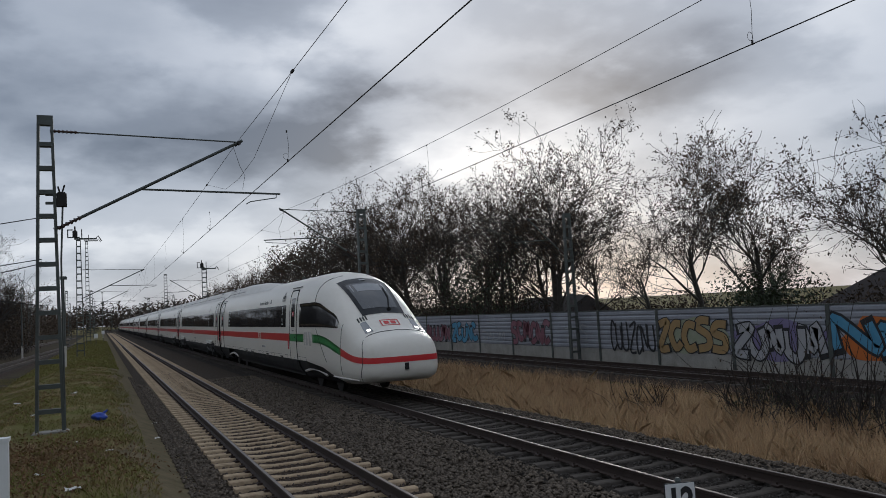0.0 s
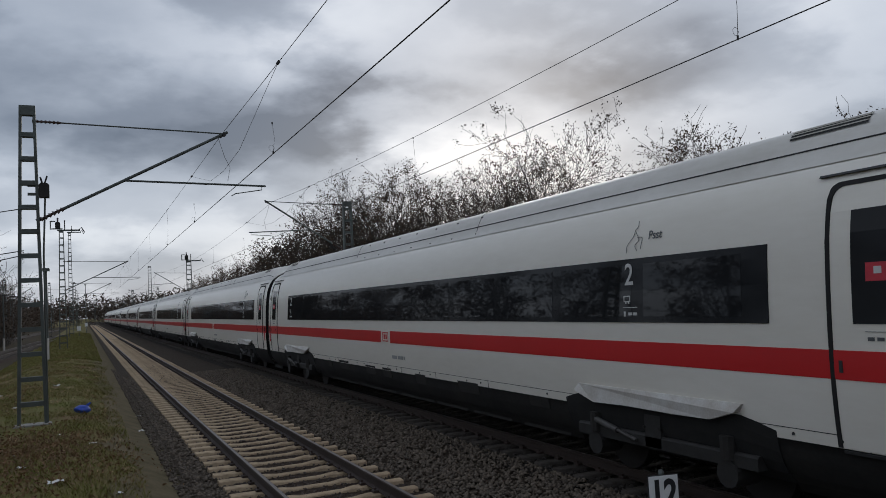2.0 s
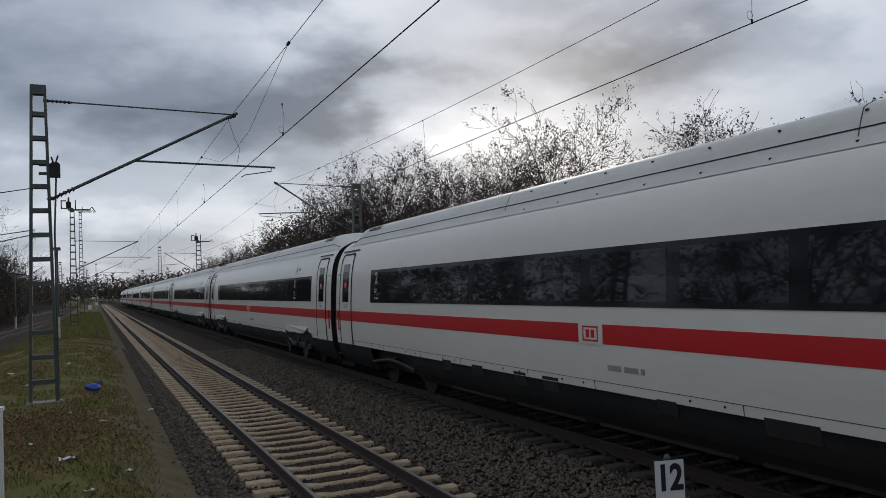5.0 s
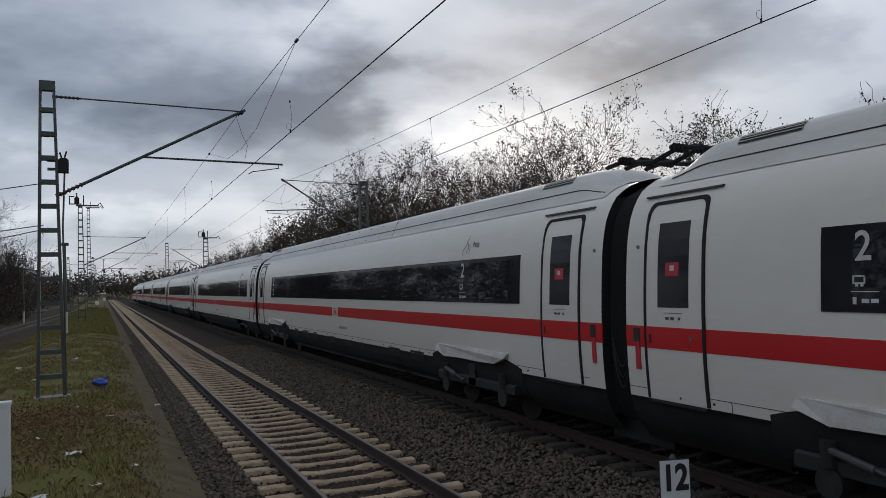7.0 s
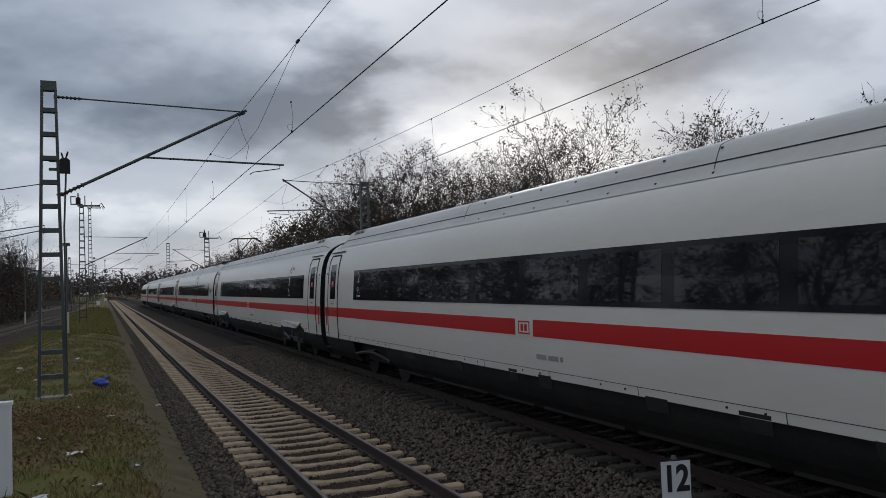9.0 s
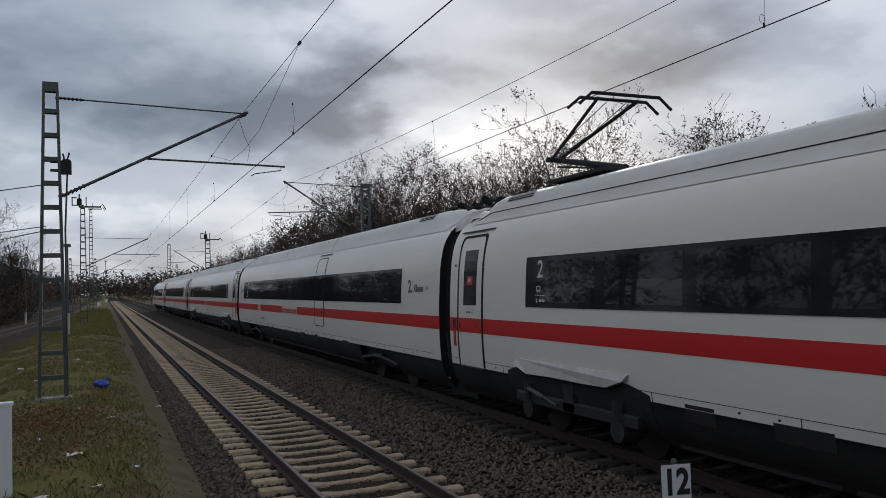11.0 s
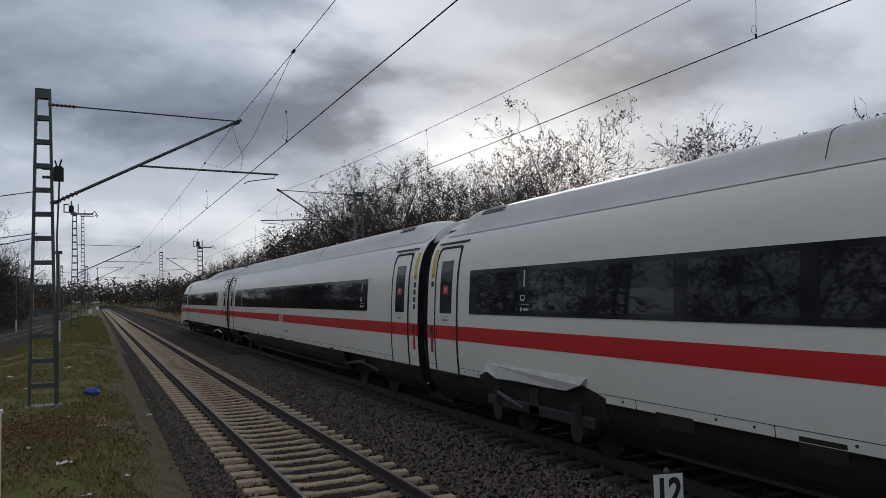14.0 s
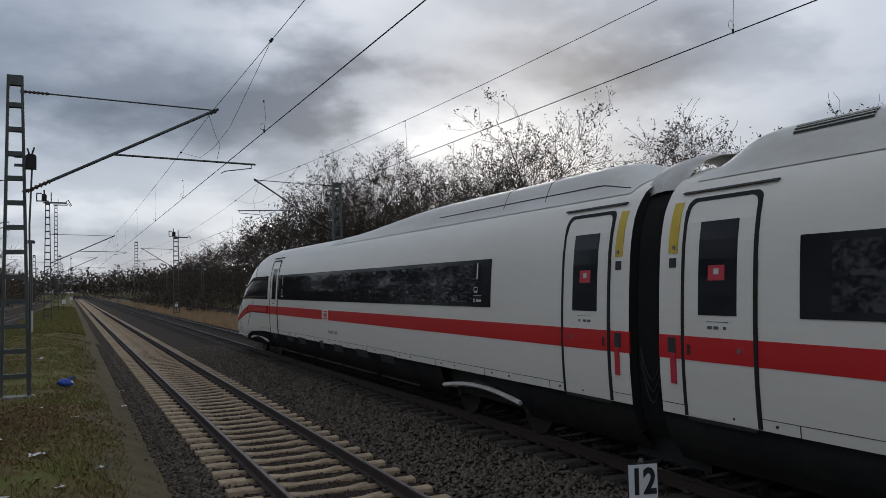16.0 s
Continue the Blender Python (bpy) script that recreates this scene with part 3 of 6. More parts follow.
def build_logo(car, y, z=1.815, side=-1, w=0.62):
    """The operator's mark as a plain red frame with two upright bars."""
    base = part("logo_field", skin(y - w / 2, y + w / 2, z - 0.16, z + 0.16, plain, 0.011, side, 1, 2).mesh("logo_field", M_WHITE), car)
    g = Geo()
    for a, b, c, d in ((-0.2, 0.2, 0.09, 0.115), (-0.2, 0.2, -0.115, -0.09), (-0.2, -0.172, -0.115, 0.115), (0.172, 0.2, -0.115, 0.115), (-0.11, -0.02, -0.06, 0.06), (0.02, 0.11, -0.06, 0.06)):
        s = skin(y + a, y + b, z + c, z + d, plain, 0.015, side, 1, 1)
        g.add(s.v, s.f)
    part("logo", g.mesh("logo", M_RED), base, "red framed emblem")
    for a, b in ((0.05, 0.36), (-0.33, -0.03), (-0.47, -0.40)):
        part("number_bar", skin(y - 0.75 * (1 if side < 0 else -1) + a, y - 0.75 * (1 if side < 0 else -1) + b, z - 0.52, z - 0.44, plain, 0.008, side, 1, 1).mesh("number_bar", M_PALELET), car)


def build_bogie(car, y, powered):
    """Two wheelsets in a frame; powered ones show a pale beam outside."""
    bogie = part("bogie", Geo().box(-1.0, 1.0, y - 1.5, y + 1.5, 0.45, 0.72).mesh("bogie", M_UNDER), car)
    for dy in (-1.3, 1.3):
        for s in (-1, 1):
            g = Geo().tube((s * 0.68, y + dy, 0.46), (s * 0.82, y + dy, 0.46), 0.46, n=20)
            part("wheel", g.mesh("wheel", M_WHEEL, False), bogie)
        part("axle", Geo().tube((-1.05, y + dy, 0.46), (1.05, y + dy, 0.46), 0.09, n=8).mesh("axle", M_UNDER), bogie)
    for s in (-1, 1):
        if powered:
            g = Geo().chamfered(1.26, 1.40, y - 1.75, y + 1.75, 0.55, 0.72, 0.03)
            part("side_frame", Geo().add([(s * v[0], v[1], v[2]) for v in g.v], g.f).mesh("side_frame", M_BOGIE), bogie)
            for dy in (-1.3, 1.3):
                part("axle_box", Geo().tube((s * 1.05, y + dy, 0.46), (s * 1.43, y + dy, 0.46), 0.17, n=12).mesh("axle_box", M_BOGIE), bogie)
                part("spring", Geo().tube((s * 1.38, y + dy, 0.62), (s * 1.38, y + dy, 0.9), 0.10, n=10).mesh("spring", M_UNDER), bogie)
            part("damper", Geo().tube((s * 1.43, y + 1.25, 0.80), (s * 1.43, y + 0.75, 0.70), 0.045, n=10).tube((s * 1.43, y + 1.0, 0.757), (s * 1.43, y + 0.35, 0.62), 0.026, n=8).mesh("damper", M_DAMPER), bogie)
            part("bracket", Geo().box(min(s * 1.30, s * 1.40), max(s * 1.30, s * 1.40), y - 0.13, y + 0.19, 0.56, 1.1).mesh("bracket", M_BOGIE), bogie)
            # No opening is cut: this black sheet paints its shade on the body side.
            part("bogie_opening", skin(y - 2.05, y + 2.05, 0.44, lambda q: 1.17 if abs(q - y) < 1.6 else 1.17 - 0.12 * (abs(q - y) - 1.6) / 0.45, plain, 0.008, s, 16, 5).mesh("bogie_opening", M_RUBBERSHADE), bogie, "black sheet for the shaded opening over the bogie")
            # the pale beam that hangs over the bogie, its lower corners cut off slanting
            a = [(y - 1.62, 1.30), (y + 1.62, 1.30), (y + 1.66, 1.20), (y + 1.20, 1.06), (y + 0.45, 1.08), (y - 0.5, 1.07), (y - 1.15, 1.08), (y - 1.55, 1.20)]
            n = len(a)
            vs = [(s * (1.452 if q > 1.25 else 1.515 if q > 1.1 else 1.50), p, q) for p, q in a] + [(s * 1.36, p, q) for p, q in a]
            fs = [tuple(range(n)), tuple(range(2 * n - 1, n - 1, -1))] + [(k, k + n, (k + 1) % n + n, (k + 1) % n) for k in range(n)]
            part("beam", mesh("beam", vs, fs, M_BEAM), bogie, "pale dented beam over the bogie")
            for d in (-0.16, 0.16):
                part("bolt", Geo().tube((s * 1.40, y + 0.03 + d, 0.82), (s * 1.425, y + 0.03 + d, 0.82), 0.022, n=6).mesh("bolt", M_UNDER), bogie)
        else:
            # a curved pale edge of the fairing and a damper
            pts = [(s * 1.30, y - 1.5 + 3.0 * k / 8, 0.60 + 0.13 * math.sin(k / 8 * math.pi)) for k in range(9)]
            part("fairing_edge", Geo().path(pts, 0.045, 6).mesh("fairing_edge", M_BEAM if car.get("driving") else M_BOGIE), bogie, "curved fairing edge")
            part("damper", Geo().tube((s * 1.25, y - 0.2, 0.78), (s * 1.25, y + 0.55, 0.72), 0.055, n=8).mesh("damper", M_BOGIE), bogie)


def roof_z(x):
    """Height of the roof's skin at x across."""
    a, b = 2.6, ROOF
    for _ in range(24):
        m = (a + b) / 2
        if shell_x(m) > abs(x):
            a = m
        else:
            b = m
    return a


def fairing_z(x, k):
    """Height of the raised roof fairing at x across; k: 0 at its ends, 1 where it is full."""
    b = max(0.0, min(1.0, (1.03 - abs(x)) / 0.30))
    return roof_z(x) + 0.008 + 0.30 * k * b * b * (3 - 2 * b)


def build_roof(car, y0, y1, slope=0.9, grilles=(1.2, -2.3), joints=(0.36, 0.64), edge=True):
    """The raised fairing along the roof, with a dark lower edge, joints, bolts and slatted grilles."""
    def full(y):
        u = min(1.0, max(0.0, (y - y0) / slope), max(0.0, (y1 - y) / 0.9))
        return u * u * (3 - 2 * u)
    ys = [y0 + slope * i / 6 for i in range(7)] + [y1 - 0.9 + 0.9 * i / 6 for i in range(7)]
    xs = [1.03 * (-1 + 2 * i / 24) for i in range(25)]
    cover = part("roof_fairing", Geo().grid([[(x, y, fairing_z(x, full(y))) for x in xs] for y in ys]).mesh("roof_fairing", M_ROOF, True), car, "raised pale roof fairing")
    long = y1 - y0
    for s in (-1, 1) if edge else ():
        part("fairing_edge", Geo().path([(s * 0.90, y, fairing_z(0.90, full(y)) + 0.003) for y in ([] if slope > 2 else ys[1:6]) + [y0 + slope + (y1 - 0.9 - y0 - slope) * i / 6 for i in range(7)] + ys[8:13]], 0.012, 4).mesh("fairing_edge", M_SEAM), cover)
    for f in joints:
        y = y0 + long * f
        part("fairing_joint", Geo().path([(x, y + 0.25 * (1 + x), fairing_z(x, full(y)) + 0.002) for x in xs[1:-1]], 0.007, 4).mesh("fairing_joint", M_SEAM), cover)
    k = y0 + long * joints[0]
    while k < y0 + long * joints[-1]:
        for x in (0.97, 0.80):
            z = fairing_z(x, full(k))
            part("bolt", Geo().tube((-x, k, z - 0.01), (-x - 0.006, k, z + 0.012), 0.022, n=6).mesh("bolt", M_SEAM), cover)
        k += 1.15
    for q in grilles:
        a = y0 + q if q > 0 else y1 + q
        xs2 = (-0.82, -0.78, -0.74, -0.70)
        grille = part("roof_grille", Geo().grid([[(x, y, fairing_z(x, full(y)) + 0.006) for x in xs2] for y in (a, a + 0.5, a + 1.0)]).mesh("roof_grille", M_SEAM), cover, "dark slatted roof grille")
        for k in range(4):
            x = -0.805 + 0.03 * k
            part("slat", Geo().path([(x, a, fairing_z(x, full(a)) + 0.014), (x, a + 1.0, fairing_z(x, full(a + 1)) + 0.014)], 0.008, 4).mesh("slat", M_ROOF), grille)


def build_skirt(car, runs, low=0.45, white=0.98, width=plain):
    for a, b in runs:
        for s in (-1, 1):
            ny = 1 if width is plain else 12
            part("skirt", skin(a, b, low - 0.09, white, width, -0.004, s, ny, 6).mesh("skirt", M_SKIRT, True), car, "dark grey lower skirt")


def build_class_mark(car, y, digit, side=-1):
    """Class number and a little carriage sign on the window band."""
    part("class_number", letters(digit, 0.42, M_LETTER, 0.95), car, "white class number", side_pose(y, 2.86, 0.020, side))
    g = Geo()
    for a, b, c, d in ((-0.12, 0.02, 2.50, 2.515), (-0.12, 0.02, 2.57, 2.585), (-0.12, -0.105, 2.50, 2.585), (0.005, 0.02, 2.50, 2.585), (-0.09, -0.06, 2.475, 2.50), (-0.03, 0.0, 2.475, 2.50), (-0.14, 0.17, 2.42, 2.428),
                       (-0.12, -0.08, 2.30, 2.37), (-0.02, 0.06, 2.315, 2.355), (0.08, 0.16, 2.315, 2.355)):
        s = skin(y - b if side < 0 else y + a, y - a if side < 0 else y + b, c, d, plain, 0.019, side, 1, 1)
        g.add(s.v, s.f)
    part("carriage_sign", g.mesh("carriage_sign", M_LETTER), car)


def build_windows(car, y0, y1, z0=2.22, z1=3.09, width=plain, panes=True):
    for s in (-1, 1):
        band = part("window_band", skin(y0, y1, z0, z1, width, 0.012, s, 1, 6).mesh("window_band", M_GLASS, False), car, "dark tinted window band")
        if not panes:
            continue
        n = max(1, round((y1 - y0 - 0.6) / 1.98))
        step = (y1 - y0 - 0.5) / n
        for k in range(n):
            a = y0 + 0.25 + k * step
            part("pane", skin(a + 0.13, a + step - 0.13, z0 + 0.08, z1 - 0.08, width, 0.0145, s, 1, 6).mesh("pane", M_PANE), band)


def build_gangway(car, y):
    """Ribbed black bellows between two carriages."""
    rows = []
    for k in range(9):
        q = -0.24 if k % 2 else -0.16
        rows.append([(sx * max(0.0, shell_x(z) + q), y + 0.6 * k / 8, z - (0.06 if z > 3.9 else 0)) for sx, z in [(-1, 0.55 + 0.205 * i) for i in range(18)] + [(0, 4.24)] + [(1, 0.55 + 0.205 * i) for i in range(17, -1, -1)]])
    # Plain dark block at the coupling, added to close the bright gap below.
    part("coupler", Geo().chamfered(-1.0, 1.0, y - 0.4, y + 1.0, 0.22, 1.0, 0.1).mesh("coupler", M_RUBBERSHADE), car)
    part("gangway_bellows", Geo().grid(rows).mesh("gangway_bellows", M_RUBBERSHADE), car, "black ribbed gangway bellows")
    g = Geo()
    for k in range(3):
        g = Geo().path([(-1.30, y + 0.08 + 0.44 * i / 8, 1.75 - 0.1 * k - (0.42 + 0.05 * k) * math.sin(i / 8 * math.pi)) for i in range(9)], 0.010, 4)
        part("hanging_cable", g.mesh("hanging_cable", M_CABLE), car)


def insulator(g, a, b, r=0.05, n=7):
    """A row of ribs between two points."""
    a, b = Vector(a), Vector(b)
    for i in range(n):
        p, q = a.lerp(b, i / n), a.lerp(b, (i + 0.55) / n)
        g.tube(p, q, r, r * 0.6, 8)
    return g.tube(a, b, r * 0.5, n=6)


def build_end_cables(car, y):
    """Black high-voltage lines bridging the roof gap."""
    for x in (-0.62, -0.25, 0.15):
        g = Geo().path([(x, y - 1.1, 4.40), (x, y - 0.6, 4.46), (x - 0.05, y - 0.15, 4.34), (x, y + 0.25, 4.38), (x, y + 0.6, 4.47), (x, y + 1.1, 4.42)], 0.036, 6)
        part("roof_cable", g.mesh("roof_cable", M_RUBBERSHADE), car, "black high-voltage roof cable")
        for e in (-0.62, 0.62):
            part("cable_insulator", insulator(Geo(), (x, y + e - 0.16, 4.42), (x, y + e + 0.16, 4.50), 0.075, 4).mesh("cable_insulator", M_RUBBERSHADE), car)


def build_carriage(name, label, powered=True, digit="2", doors=(True, True), band=(2.5, 24.85), service=None, yellow=(False, False), nose=False, cables=False, hood=False, face=-1, group="carriages of the train"):
    """One carriage; nose: a driving end at y = 0 in place of the plain end."""
    car = tagged(new(name), label, "train car", group)
    width = nose_x if nose else plain
    if nose:
        car["driving"] = 1
    top = (lambda y: smooth_curve(NOSE_TOP, y) if y < NOSE else ROOF) if nose else (lambda y: ROOF)
    low = (lambda y: smooth_curve(NOSE_LOW, y) if y < NOSE else 0.42) if nose else (lambda y: 0.42)
    if nose:
        st = [NOSE * (i / 30) ** 2 for i in range(31)]
        st[0] = 0.0005
        g = loft(st, nose_x, top, low, None, 26)
        n_ring = 51
        g.f += [(i * n_ring, (i + 1) * n_ring, (i + 2) * n_ring - 1, (i + 1) * n_ring - 1) for i in range(len(st) - 1)]
        part("nose", g.mesh("nose", M_WHITE, True), car, "streamlined white nose")
        st = [NOSE + (NOSE_LONG - NOSE) * i / 8 for i in range(9)]
    else:
        st = [0.0, 0.03] + [LONG * i / 10 for i in range(1, 10)] + [LONG - 0.03, LONG]
    end = st[-1]
    g = loft(st, plain, lambda y: ROOF, lambda y: 0.42)
    n = len(st)
    part("body", g.mesh("body", M_WHITE, True), car, "white painted car body")
    for y in ([] if nose else [0.02]) + [end - 0.02]:
        ring = [(-shell_x(z), y, z) for z in [0.6 + 0.25 * i for i in range(14)]] + [(shell_x(z), y, z) for z in [0.6 + 0.25 * i for i in range(13, -1, -1)]]
        part("end_wall", mesh("end_wall", ring, [tuple(range(len(ring)))], M_RUBBERSHADE), car)
    part("underframe", Geo().box(-1.12, 1.12, 1.6 if nose else 0.3, end - 0.3, 0.62, 1.05).mesh("underframe", M_UNDER), car)
    # under-floor boxes between the bogies
    rng = random.Random(len(bpy.data.objects))
    b0 = 5.6 if nose else 4.58
    bogies = (b0, end - 4.58)
    y = bogies[0] + 2.4
    while y < bogies[1] - 3.4:
        w = rng.uniform(1.4, 3.0)
        part("equipment_box", Geo().box(-1.12, 1.12, y, y + w, 0.36, 0.7).mesh("equipment_box", M_UNDER), car)
        y += w + rng.uniform(0.15, 0.5)
    for b in bogies:
        build_bogie(car, b, powered)
    r = 2.05 if powered else 1.5
    hw = width
    if nose:
        build_skirt(car, [(NOSE, bogies[0] + r + 0.6), (bogies[0] + r + 0.8, bogies[1] - r), (bogies[1] + r, end)])
    else:
        build_skirt(car, [(0, bogies[0] - r), (bogies[0] + r, bogies[1] - r), (bogies[1] + r, end)])
    # panel joints along the lower edge
    for s in (-1, 1):
        g = Geo()
        y = NOSE if nose else 0.4
        q = skin(y, end, 1.105, 1.113, plain, 0.003, s, 1, 1)
        g.add(q.v, q.f)
        y += 1.0
        while y < end - 1:
            q = skin(y, y + 0.012, 0.98, 1.105, plain, 0.003, s, 1, 1)
            g.add(q.v, q.f)
            for d in (0.3, 0.9):
                g.tube((s * (shell_x(1.05) + 0.001), y + d, 1.05), (s * (shell_x(1.05) + 0.012), y + d, 1.05), 0.018, n=6)
            y += rng.uniform(1.8, 3.2)
        part("panel_joint", g.mesh("panel_joint", M_SEAM), car)
    # notches in the lower edge
    g = Geo()
    y = bogies[0] + 2.6
    while y < bogies[1] - 3:
        w = rng.uniform(0.25, 0.9)
        q = skin(y, y + w, 0.80, 0.98 + rng.uniform(0.0, 0.07), plain, 0.004, face, 1, 2)
        part("lower_recess", q.mesh("lower_recess", M_UNDER), car)
        y += w + rng.uniform(0.5, 2.5)
    build_windows(car, band[0], band[1])
    for s in (-1, 1):
        logo = LONG / 2 + (1.4 if nose and digit == "2" else 0.9 if nose else 0.48)
        cut = [(0.0 if not nose else (9.2 if digit == "2" else 4.0), logo - 0.31), (logo + 0.31, end)]
        if service is not None:
            cut = [(0.0, 13.95), (16.82, 21.60), (22.24, end)]
        for a, b in cut:
            part("stripe", skin(a, b, 1.67, 1.96, plain, 0.005, s, 1, 3).mesh("stripe", M_RED), car, "red stripe below the windows")
    build_logo(car, 21.92 if service is not None else logo, side=face)
    ends = []
    if doors[0]:
        ends.append((7.98, 9.08) if nose else (0.62, 1.70))
    if doors[1]:
        ends.append((end - 1.54, end - 0.46))
    for k, (a, b) in enumerate(ends):
        for s in (-1, 1):
            car["stripe"] = "green" if nose and digit == "2" and a < 10 else "red"
            build_door(car, a, b, s, sticker=not (nose and a < 10 and digit == "1"))
    car.pop("stripe", None)
    if service is not None:
        build_door(car, service[0], service[1], -1, service=True)
    # handles and yellow edge marks by the gangway
    for k, y in enumerate((0.16, end - 0.30)):
        if (nose and k == 0) or service is not None:
            continue
        part("grab_rail", skin(y, y + 0.09, 1.36, 1.74, plain, 0.02, face, 1, 3).mesh("grab_rail", M_STICKER), car, "red hand grip")
        part("grab_plate", skin(y + 0.0, y + 0.13, 1.74, 1.93, plain, 0.013, face, 1, 1).mesh("grab_plate", M_SEAM), car)
        part("marker_lamp", Geo().tube((face * shell_x(3.05), y + 0.04, 3.05), (face * (shell_x(3.05) + 0.02), y + 0.04, 3.05), 0.026, n=10).mesh("marker_lamp", M_LENS), car)
        if yellow[k]:
            part("yellow_mark", skin(y - 0.02, y + 0.14, 2.98, 3.62, plain, 0.008, face, 1, 4).mesh("yellow_mark", M_YELLOW), car, "yellow class marking")
            g = Geo()
            for j in range(4 if k == 0 else 1):
                q = skin(y - 0.0, y + 0.12, 2.80 - 0.17 * j, 2.92 - 0.17 * j, plain, 0.007, face, 1, 1)
                g.add(q.v, q.f)
            part("pictogram", g.mesh("pictogram", M_SEAM), car)
    if digit and service is None:
        marks = ((band[0] + 2.4, band[1] - 0.5) if digit == "2" else (band[0] + 0.45, band[1] - 2.2)) if not nose else (band[1] - 0.5, band[0] + 0.6)
        for y in marks:
            build_class_mark(car, y, digit, face)
    # the raised roof; the driving cars are low and smooth towards the nose
    if nose:
        build_roof(car, 14.4, end - 0.35, 7.5, (-2.6,), (0.70, 0.80))
    else:
        build_roof(car, 0.35, end - 0.35, edge=digit == "2")
    if cables:
        build_end_cables(car, end + 0.3)
    build_gangway(car, end)
    car.pop("driving", None)
    if hood:
        rows = [[(0.95 * math.cos(a), end - 0.08 + 0.76 * k / 4, 3.80 + 0.54 * math.sin(a) + 0.05 * math.sin(k / 4 * math.pi)) for a in [math.pi * i / 10 for i in range(11)]] for k in range(5)]
        part("gangway_hood", Geo().grid(rows).mesh("gangway_hood", M_BEAM, True), car, "pale weathered hood over the gangway")
    if nose:
        build_driving_end(car, digit)
    return car


def build_driving_end(car, digit):
    """Windscreen, lights, emblem and the curved stripes of the nose."""
    def top_sheet(pts, lift, n=8):
        """A sheet on the nose's upper skin between two edges: rows of (y, half width from, to)."""
        rows = []
        for y, a, b in pts:
            rows.append([(a + (b - a) * i / n, y - lift * 0.6, nose_top(a + (b - a) * i / n, y) + lift) for i in range(n + 1)])
        return Geo().grid(rows)

    screen = [(1.85 + 2.35 * k / 8, -0.70 - 0.14 * k / 8, 0.70 + 0.14 * k / 8) for k in range(9)]
    ws = part("windscreen", top_sheet(screen, 0.012, 10).mesh("windscreen", M_GLASS, True), car, "dark curved windscreen")
    blind = [(3.15 + 0.5 * k / 4, -0.58, 0.58) for k in range(5)]
    part("windscreen_pane", top_sheet([(2.15 + 1.6 * k / 6, -0.58 - 0.1 * k / 6, 0.58 + 0.1 * k / 6) for k in range(7)], 0.018, 8).mesh("windscreen_pane", M_SCREEN, True), ws)
    part("sun_blind", top_sheet(blind, 0.021, 6).mesh("sun_blind", M_LENS, True), ws, "grey sun blind behind the glass")
    part("top_light", top_sheet([(3.92, -0.1, 0.1), (4.05, -0.1, 0.1)], 0.022, 2).mesh("top_light", M_LENS), ws)
    w = [Vector((0.25, 2.05, nose_top(0.25, 2.05) + 0.05)), Vector((0.46, 2.7, nose_top(0.46, 2.7) + 0.05)), Vector((0.50, 3.3, nose_top(0.5, 3.3) + 0.04))]
    part("wiper", Geo().path(w, 0.022, 5).tube(w[0], w[0] + Vector((0, 0, -0.06)), 0.07, n=8).mesh("wiper", M_RUBBERSHADE), ws, "black windscreen wiper")
    for s in (-1, 1):
        hl = part("headlight", top_sheet([(0.95 + 0.62 * k / 4, s * (0.66 + 0.05 * k / 4), s * (0.92 - 0.02 * k / 4)) for k in range(5)], 0.008, 4).mesh("headlight", M_LENS, True), car, "slanted clear headlight unit")
        part("led", top_sheet([(1.02, s * 0.73, s * 0.84), (1.14, s * 0.73, s * 0.84)], 0.016, 2).mesh("led", M_LAMP), hl, "lit white lamp")
        g = Geo()
        for k in range(4):
            a = s * (0.62 + 0.085 * k)
            q = top_sheet([(1.62, a, a + s * 0.045), (1.84, a, a + s * 0.045)], 0.008, 1)
            g.add(q.v, q.f)
        part("air_slot", g.mesh("air_slot", M_SEAM), car)
    g = Geo()
    for a, b, c, d in ((1.18, 1.21, -0.30, 0.30), (1.47, 1.50, -0.30, 0.30), (1.18, 1.50, -0.30, -0.265), (1.18, 1.50, 0.265, 0.30), (1.26, 1.42, -0.19, -0.03), (1.26, 1.42, 0.03, 0.19)):
        q = top_sheet([(a, c, d), (b, c, d)], 0.008, 4)
        g.add(q.v, q.f)
    part("logo", g.mesh("logo", M_RED), car, "red framed emblem")
    # joint lines of the bonnet and cab
    pts = [(x, 0.78, nose_top(x, 0.78) + 0.003) for x in [-0.98 + 1.96 * i / 16 for i in range(17)]]
    part("bonnet_joint", Geo().path(pts, 0.014, 4).mesh("bonnet_joint", M_SEAM), car)
    for s in (-1, 1):
        part("cab_joint", Geo().path([(s * (nose_x(0.78 - 0.25 * math.sin(i / 10 * 3.1), 0.6 + 1.22 * i / 10) + 0.003), 0.78 - 0.25 * math.sin(i / 10 * 3.1), 0.6 + 1.22 * i / 10) for i in range(11)], 0.012, 4).mesh("cab_joint", M_SEAM), car)
        part("cab_joint", Geo().path([(s * (nose_x(5.2 - 0.5 * (i / 10) ** 2, 3.1 + 0.95 * i / 10) + 0.003), 5.2 - 0.5 * (i / 10) ** 2, 3.1 + 0.95 * i / 10) for i in range(10)], 0.012, 4).mesh("cab_joint", M_SEAM), car)
        part("cab_joint", Geo().path([(s * (nose_x(5.0 - 1.2 * i / 10, 2.16 - 1.1 * i / 10) + 0.003), 5.0 - 1.2 * i / 10, 2.16 - 1.1 * i / 10) for i in range(11)], 0.012, 4).mesh("cab_joint", M_SEAM), car)
